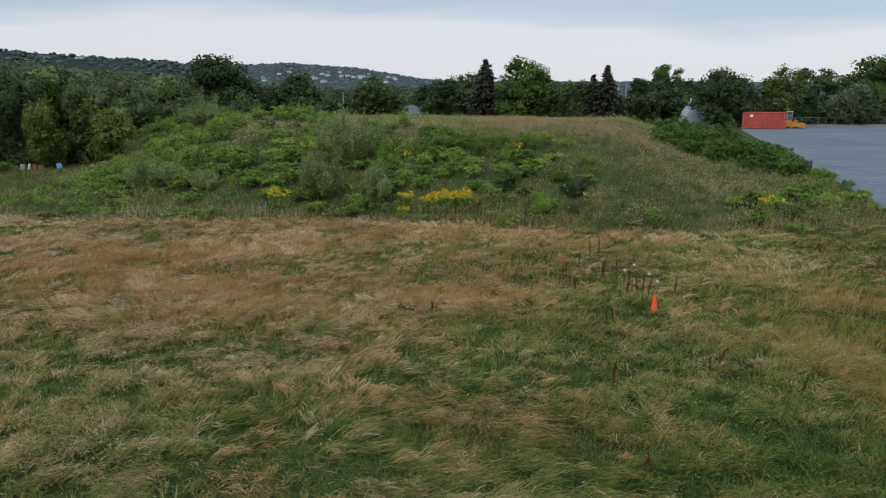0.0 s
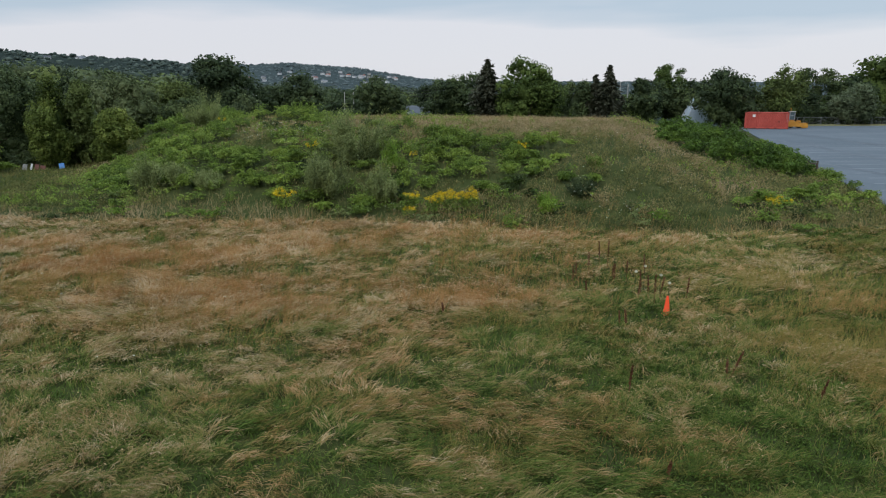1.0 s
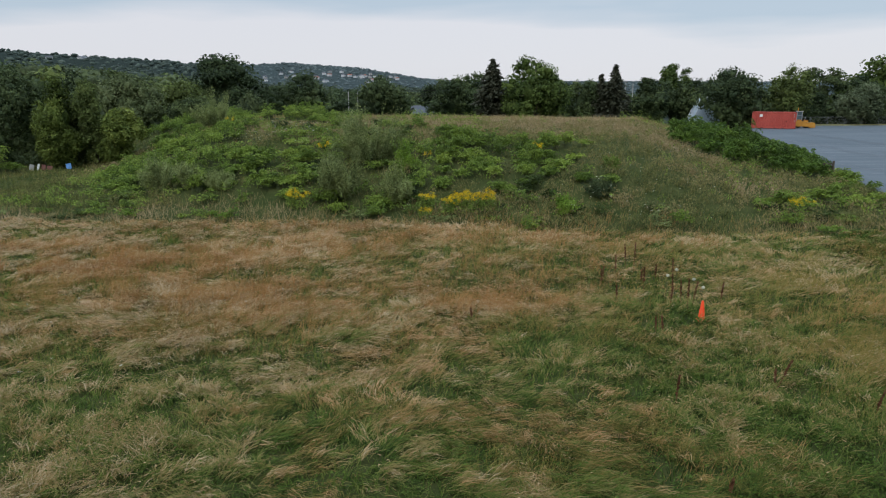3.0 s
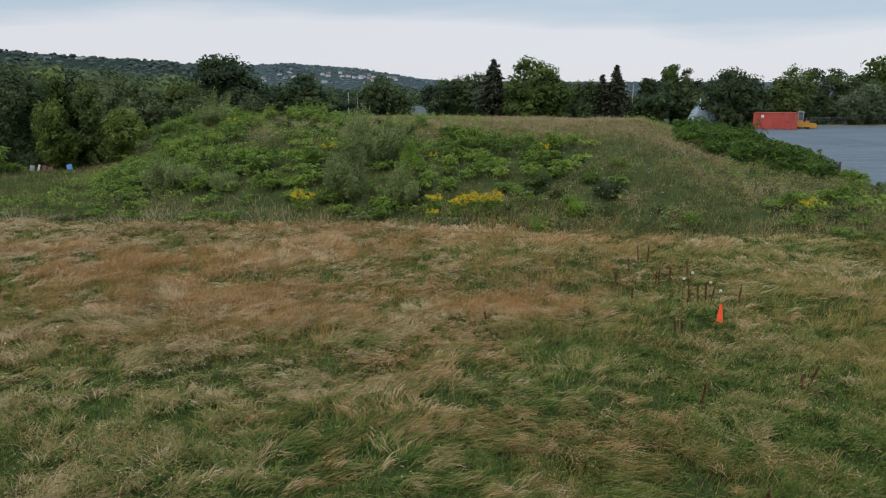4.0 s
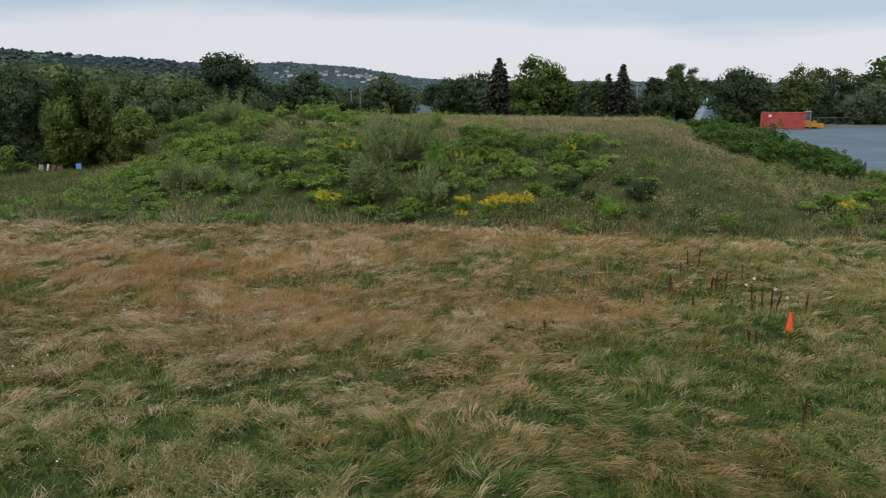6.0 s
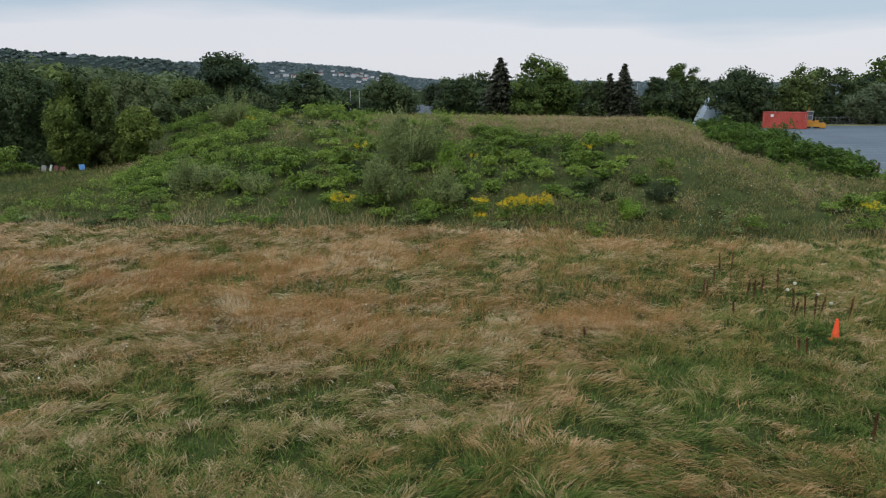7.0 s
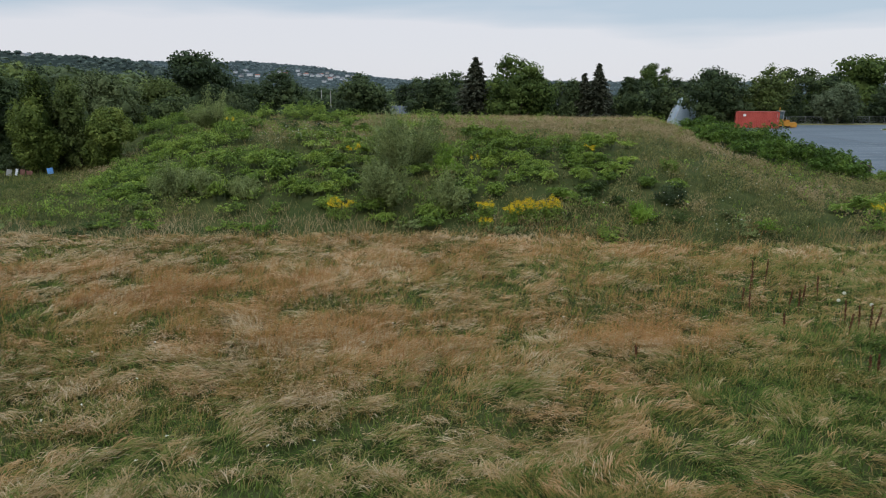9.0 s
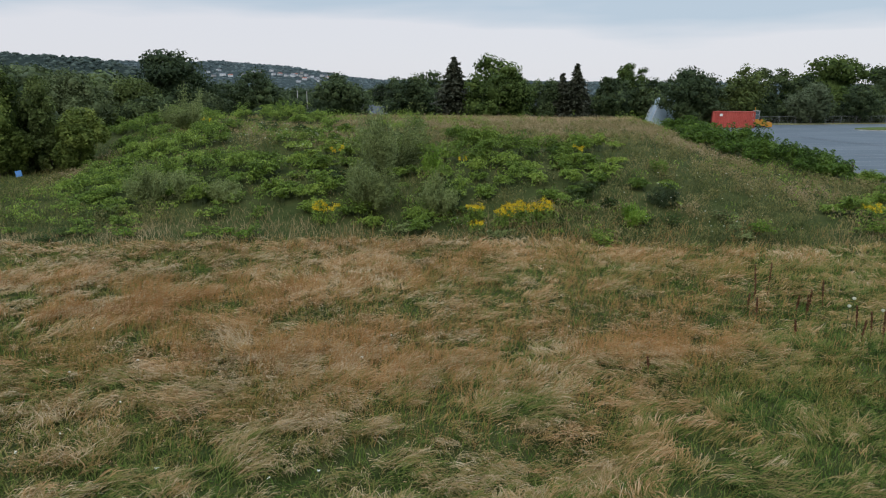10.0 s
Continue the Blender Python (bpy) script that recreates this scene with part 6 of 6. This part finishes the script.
def leaning_boards():
    for x, y, w, h, tilt, mat, label in (
            (-32.0, 48.6, 0.30, 0.46, 10, CONCRETE, "weathered pale grey board leaning at the meadow's edge"),
            (-31.6, 48.7, 0.13, 0.50, 14, WHITE_PAINT, "narrow white board leaning at the meadow's edge"),
            (-31.25, 48.8, 0.28, 0.42, 8, BROWN_PAINT, "brown painted board leaning at the meadow's edge"),
            (-30.85, 48.9, 0.36, 0.30, 5, BROWN_PAINT, "low brown board leaning at the meadow's edge"),
            (-30.0, 49.9, 0.36, 0.42, -8, BLUE_PAINT, "bright blue board leaning at the meadow's edge")):
        ob = thing("board", x, y, float(height(x, y)), label, "board", "boards at the meadow's edge")
        bm = bmesh.new()
        box(bm, -w / 2, w / 2, -0.03, 0.03, 0, h * 0.8 + 0.05, 0.008)
        p = part("panel", bm, mat, ob)
        p.matrix_basis = pose(0, 0, 0.02, -8, tilt, 10)
        bm = bmesh.new()
        rod(bm, (0, 0.08, -0.1), (0, 0.14, h * 0.75), 0.02)
        part("stake", bm, WOOD_GREY, ob)


leaning_boards()


def edge_post(x, y):
    ob = thing("edge_post", x, y, float(height(x, y)), "dark weathered post with a short crossbar beside the car park", "post")
    for name, b in (("upright", (-0.05, 0.05, -0.05, 0.05, -0.2, 0.95)), ("crossbar", (-0.6, 0.04, -0.04, 0.04, 0.72, 0.8)), ("stub", (-0.62, -0.54, -0.04, 0.04, 0.5, 0.95))):
        bm = bmesh.new()
        box(bm, *b, bevel=0.01)
        part(name, bm, BARK, ob)


edge_post(21.4, 43.0)

# ---- trees ----
for x, y, top, w, mat, label, n, leaf, low, airy, lean in (
        (11.1, 112, 11.2, 10.2, LEAF_MAPLE, "large full green maple at the edge of the field", 5200, 0.36, 0.06, 0.0, 0.0),
        (-38.6, 110, 10.6, 13.0, LEAF_DARK, "very dark green spreading tree beyond the mound", 5600, 0.38, 0.22, 0.0, 0.0),
        (-28.0, 121, 8.5, 11.5, LEAF_DARK, "dark green round tree beyond the mound", 3600, 0.36, 0.05, 0.0, 0.0),
        (-13.6, 120, 8.3, 9.2, LEAF_DARK, "rounded green tree behind the mound", 3400, 0.36, 0.05, 0.0, 0.0),
        (-2.3, 130, 8.6, 8.4, LEAF_DARK, "dark green tree in the tree line", 2800, 0.38, 0.05, 0.0, 0.0),
        (2.6, 141, 9.3, 9.0, LEAF_DARK, "dark green tree in the tree line", 2600, 0.40, 0.05, 0.0, 0.0),
        (20.1, 118, 7.8, 5.8, LEAF_DARK, "dark bushy tree in the tree line", 2600, 0.36, 0.05, 0.0, 0.0),
        (30.2, 116, 8.2, 6.2, LEAF_DARK, "dark green tree in the tree line", 3000, 0.36, 0.05, 0.0, 0.0),
        (37.8, 128, 11.1, 6.0, LEAF_MAPLE, "tall open-crowned tree in the tree line", 3000, 0.36, 0.1, 0.5, 0.6),
        (42.1, 112.0, 9.0, 9.4, LEAF_DARK, "broad dark green tree beside the polytunnel", 3800, 0.36, 0.06, 0.2, 0.0),
        (53.6, 118, 9.8, 8.6, LEAF_OLIVE, "open olive green tree behind the container", 3200, 0.36, 0.08, 0.5, 0.8),
        (67.6, 121, 7.3, 6.8, LEAF_SILVER, "soft pale green willow behind the fence", 3400, 0.34, 0.04, 0.0, 0.0)):
    broad_tree(x, y, top, w, mat, label, n, leaf, 38, low, airy, lean)
for x, y, top, w, mat, label, n, leaf in (
        (80.0, 135, 12.2, 15.0, LEAF_MAPLE, "large spreading tree behind the fence", 5200, 0.40),
        (95.0, 138, 11.4, 13.0, LEAF_DARK, "large dark tree behind the fence", 3600, 0.42),
        (79.0, 123, 7.3, 7.6, LEAF_DARK, "green bushy tree behind the fence", 2600, 0.36),
        (90.0, 127, 7.0, 7.4, LEAF_SAGE, "grey-green bushy tree behind the fence", 2400, 0.36),
        (59.0, 123, 6.6, 7.0, LEAF_DARK, "dark bushy tree behind the loader", 2400, 0.36),
        (73.0, 131, 8.6, 8.0, LEAF_DARK, "dark green tree behind the fence", 2600, 0.38),
        (46.6, 120, 7.2, 7.0, LEAF_DARK, "dark bushy tree behind the container", 2400, 0.36),
        (41.0, 124, 8.0, 8.4, LEAF_DARK, "dark tree behind the polytunnel", 2600, 0.38),
        (34.6, 125, 7.8, 7.4, LEAF_DARK, "dark bushy tree in the tree line", 2400, 0.38),
        (26.6, 127, 7.2, 7.6, LEAF_DARK, "dark bushy tree behind the spruces", 2400, 0.38),
        (16.6, 128, 8.0, 8.0, LEAF_DARK, "dark tree behind the maple", 2200, 0.38),
        (-5.0, 156, 8.6, 8.0, LEAF_DARK, "dark tree behind the houses", 2200, 0.40)):
    broad_tree(x, y, top, w, mat, label, n, leaf, 34, 0.04)
for x, y, top, w, mat, label, n, leaf in (
        (-31.4, 51.4, 6.3, 3.9, LEAF_LIGHT, "leafy upright olive-green young tree at the field's side", 5200, 0.19),
        (-29.2, 52.4, 6.1, 4.0, LEAF_OLIVE, "leafy upright olive-green young tree at the field's side", 5200, 0.19),
        (-35.9, 54.0, 7.0, 4.8, LEAF_DARK, "dark green leafy tree at the field's side", 5200, 0.20),
        (-26.4, 50.6, 4.2, 3.3, LEAF_LIGHT, "low bright olive-leaved tree at the field's side", 4200, 0.19),
        (-40.5, 60.0, 7.2, 5.4, LEAF_DARK, "dark green tree at the field's side", 3600, 0.24),
        (-38.6, 49.5, 4.6, 4.6, LEAF_DARK, "dark bushy tree at the field's side", 3400, 0.20),
        (-37.1, 76.0, 6.7, 7.4, LEAF_SAGE, "dull grey-green spreading tree beyond the mound", 4200, 0.27),
        (-33.5, 82.0, 6.2, 6.4, LEAF_OLIVE, "rounded olive green tree beyond the mound", 4000, 0.28),
        (-25.5, 79.0, 4.8, 5.0, LEAF_SAGE, "grey-green rounded bush tree beyond the mound", 2600, 0.26),
        (-28.6, 72.0, 4.4, 4.4, LEAF_DARK, "dark green rounded tree beyond the mound", 2800, 0.24),
        (-48.0, 84.0, 7.4, 7.6, LEAF_DARK, "dark green tree in the wood", 2800, 0.30),
        (-60.6, 105.0, 9.3, 7.4, LEAF_SILVER, "silvery grey-green poplar in the wood", 3000, 0.32),
        (-43.5, 70.0, 6.3, 5.6, LEAF_DARK, "dark green tree in the wood", 3000, 0.26),
        (-49.5, 66.0, 6.6, 6.0, LEAF_OLIVE, "olive green tree in the wood", 3000, 0.26)):
    broad_tree(x, y, top, w, mat, label, n, leaf, 30, 0.03, flat=1.25)
for x, y, top, w in ((57, 122.5, 3.6, 6), (63, 124, 3.4, 7), (70.5, 124.5, 3.8, 7), (76.5, 126.5, 3.6, 7), (83, 127, 4.2, 8), (89.5, 129.5, 4.2, 8), (97, 131, 4.6, 9), (105, 133, 5.0, 10), (49, 118.5, 4.2, 6),
                     (14.5, 119, 4.6, 7), (8.0, 122, 4.2, 7), (46.6, 113.5, 6.6, 5.0), (43.6, 111.0, 4.8, 4.6), (-20.5, 112, 4.6, 7.5), (-26.0, 116, 5.0, 7.0)):
    broad_tree(x, y, top, w, LEAF_DARK, "dark bushy hedge tree under the tree line", 1300, 0.36, 18, 0.0)
leafy_bush("leafy_bush", -32.9, 46.6, 1.5, 1.3, 2.0, LEAF_KNOT, "olive green bush at the meadow's edge", leaf=0.15, count=260, group="bushes on the mound")
for x, y, r, h in ((-34.4, 52.4, 2.0, 1.6), (-30.6, 52.6, 1.8, 1.4), (-22.6, 66.0, 2.6, 1.6), (-37.5, 46.0, 2.2, 1.6), (-29.0, 52.6, 2.2, 1.9), (-32.4, 51.2, 2.2, 1.9), (-30.2, 55.4, 2.4, 2.0), (-37.2, 50.2, 2.0, 1.7)):
    leafy_bush("leafy_bush", x, y, r, r * 0.8, h, LEAF_DARK, "dark green bush under the trees at the field's side", leaf=0.18, count=130, group="bushes under the trees", per=15)
conifer(4.5, 115, 11.2, 10.0, "tall dark spruce beside the maple", 19, 0.3)
conifer(24.4, 115, 10.1, 7.6, "slender dark spruce in the tree line", 17, 0.4)
conifer(22.6, 117, 8.8, 6.0, "small slender spruce in the tree line", 15, 0.4)
broad_tree(66.3, 131, 10.9, 7.6, LEAF_DARK, "broad dark pine behind the fence", 3200, 0.36, 30, 0.04, 0.1, 0.0, flat=0.5)
conifer(28.0, 121, 5.2, 3.4, "low dark spruce in the tree line", 14)


def build_woods():
    rng = np.random.RandomState(61)
    # the wood beyond the mound
    n = 540
    y = 78 + 420 * rng.rand(n) ** 1.3
    b = -0.86 + 0.86 * rng.rand(n)
    x = b * y
    keep = (x < -46) | (y > 135)
    keep &= ~((np.abs(x + 23.5) < 5) & (y < 160)) & ~((np.abs(x + 9) < 9) & (y < 158))
    x, y, b = x[keep], y[keep], b[keep]
    lift = np.interp(b, [-0.86, -0.6, -0.4, -0.25, 0], [0.056, 0.046, 0.032, 0.017, 0.012])
    top = 4.2 + lift * y + rng.normal(0, 0.9, len(x)) + 0.6
    r = rng.uniform(3.2, 5.6, len(x)) * (1 + y / 900) * np.maximum(1, (top - height(x, y)) / 11)
    kind = rng.rand(len(x))
    kind = np.where((y > 230) & (kind > 0.35), 2, kind)
    for lo, hi, mat, label in ((0, 0.5, LEAF_DARK, "dark green wood filling the valley"), (0.5, 0.7, LEAF_OLIVE, "olive green trees of the valley wood"),
                               (0.7, 1, LEAF_SAGE, "grey-green trees of the valley wood"), (1, 3, LEAF_MID_HAZE, "trees farther up the valley, greyed by painted haze")):
        w = (kind >= lo) & (kind < hi)
        woods("mid_woods", x[w], y[w], height(x[w], y[w]), top[w], r[w], 180, 0.95, mat, label, 62)
    # behind the tree line on the other side
    n = 150
    x, y = rng.uniform(-12, 150, n), rng.uniform(150, 260, n)
    top = 4.2 + 0.006 * y + rng.normal(0, 0.5, n)
    woods("back_woods", x, y, height(x, y), top, rng.uniform(3.5, 5.5, n), 150, 0.75, LEAF_DARK, "dark green wood behind the tree line", 63)
    # woods on the far hills, distance haze painted into their leaf colours
    n = 13500
    y = np.where(rng.rand(n) < 0.45, rng.uniform(500, 1600, n), rng.uniform(1600, 2700, n))
    x = y * rng.uniform(-0.80, 0.62, n)
    z = height(x, y)
    keep = (z > 10) | (rng.rand(n) < 0.12)
    x, y, z = x[keep], y[keep], z[keep]
    r = rng.uniform(2.4, 5.2, len(x)) * (1 + y / 3500)
    for w, mat, label, seed in ((y < 1600, LEAF_FAR_HAZE, "dark woods on the nearer hill, blued by painted haze", 64), (y >= 1600, LEAF_HILL_HAZE, "woods on the distant hill, paled by painted haze", 65)):
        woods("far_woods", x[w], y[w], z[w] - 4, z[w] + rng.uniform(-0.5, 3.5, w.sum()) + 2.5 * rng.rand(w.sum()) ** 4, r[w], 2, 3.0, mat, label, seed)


build_woods()


def hill_houses():
    rng = np.random.RandomState(71)
    made = {}
    rows = [(-0.262, 2010, 3, 16), (-0.226, 2080, 5, 22), (-0.190, 2040, 4, 20), (-0.172, 2160, 5, 30), (-0.140, 2060, 4, 22),
            (-0.118, 2150, 6, 28), (-0.098, 2080, 6, 24), (-0.084, 2180, 4, 20), (-0.30, 1980, 2, 20), (-0.58, 1250, 2, 60)]
    spots = [(b + rng.normal(0, sd / 2000), d + rng.normal(0, 40)) for b, d, cnt, sd in rows for _ in range(cnt)]
    for k, (b, y) in enumerate(spots):
        x = b * y
        z = float(height(x, y)) + (rng.uniform(-0.5, 2.0) if y > 1600 else -3.5)
        kind = (0, 2, 0, 1, 3)[k % 5]
        if kind not in made:
            wall, roof = [(HILL_WALL, ROOF_DARK), (HILL_WALL, ROOF_RED), (CONCRETE, ROOF_DARK), (HILL_WALL, SIDING)][kind]
            ob = house("hill_house", x, y, [11, 13, 10, 16][kind], 9, 5.6, 2.6, wall, roof, "distant pale house on the wooded hill", windows=4, base=z)
            tagged(ob, group="houses on the hill")
            made[kind] = ob
        else:
            copy_thing(made[kind], pose(x, y, z, 0, 0, rng.uniform(-75, 75)))


hill_houses()
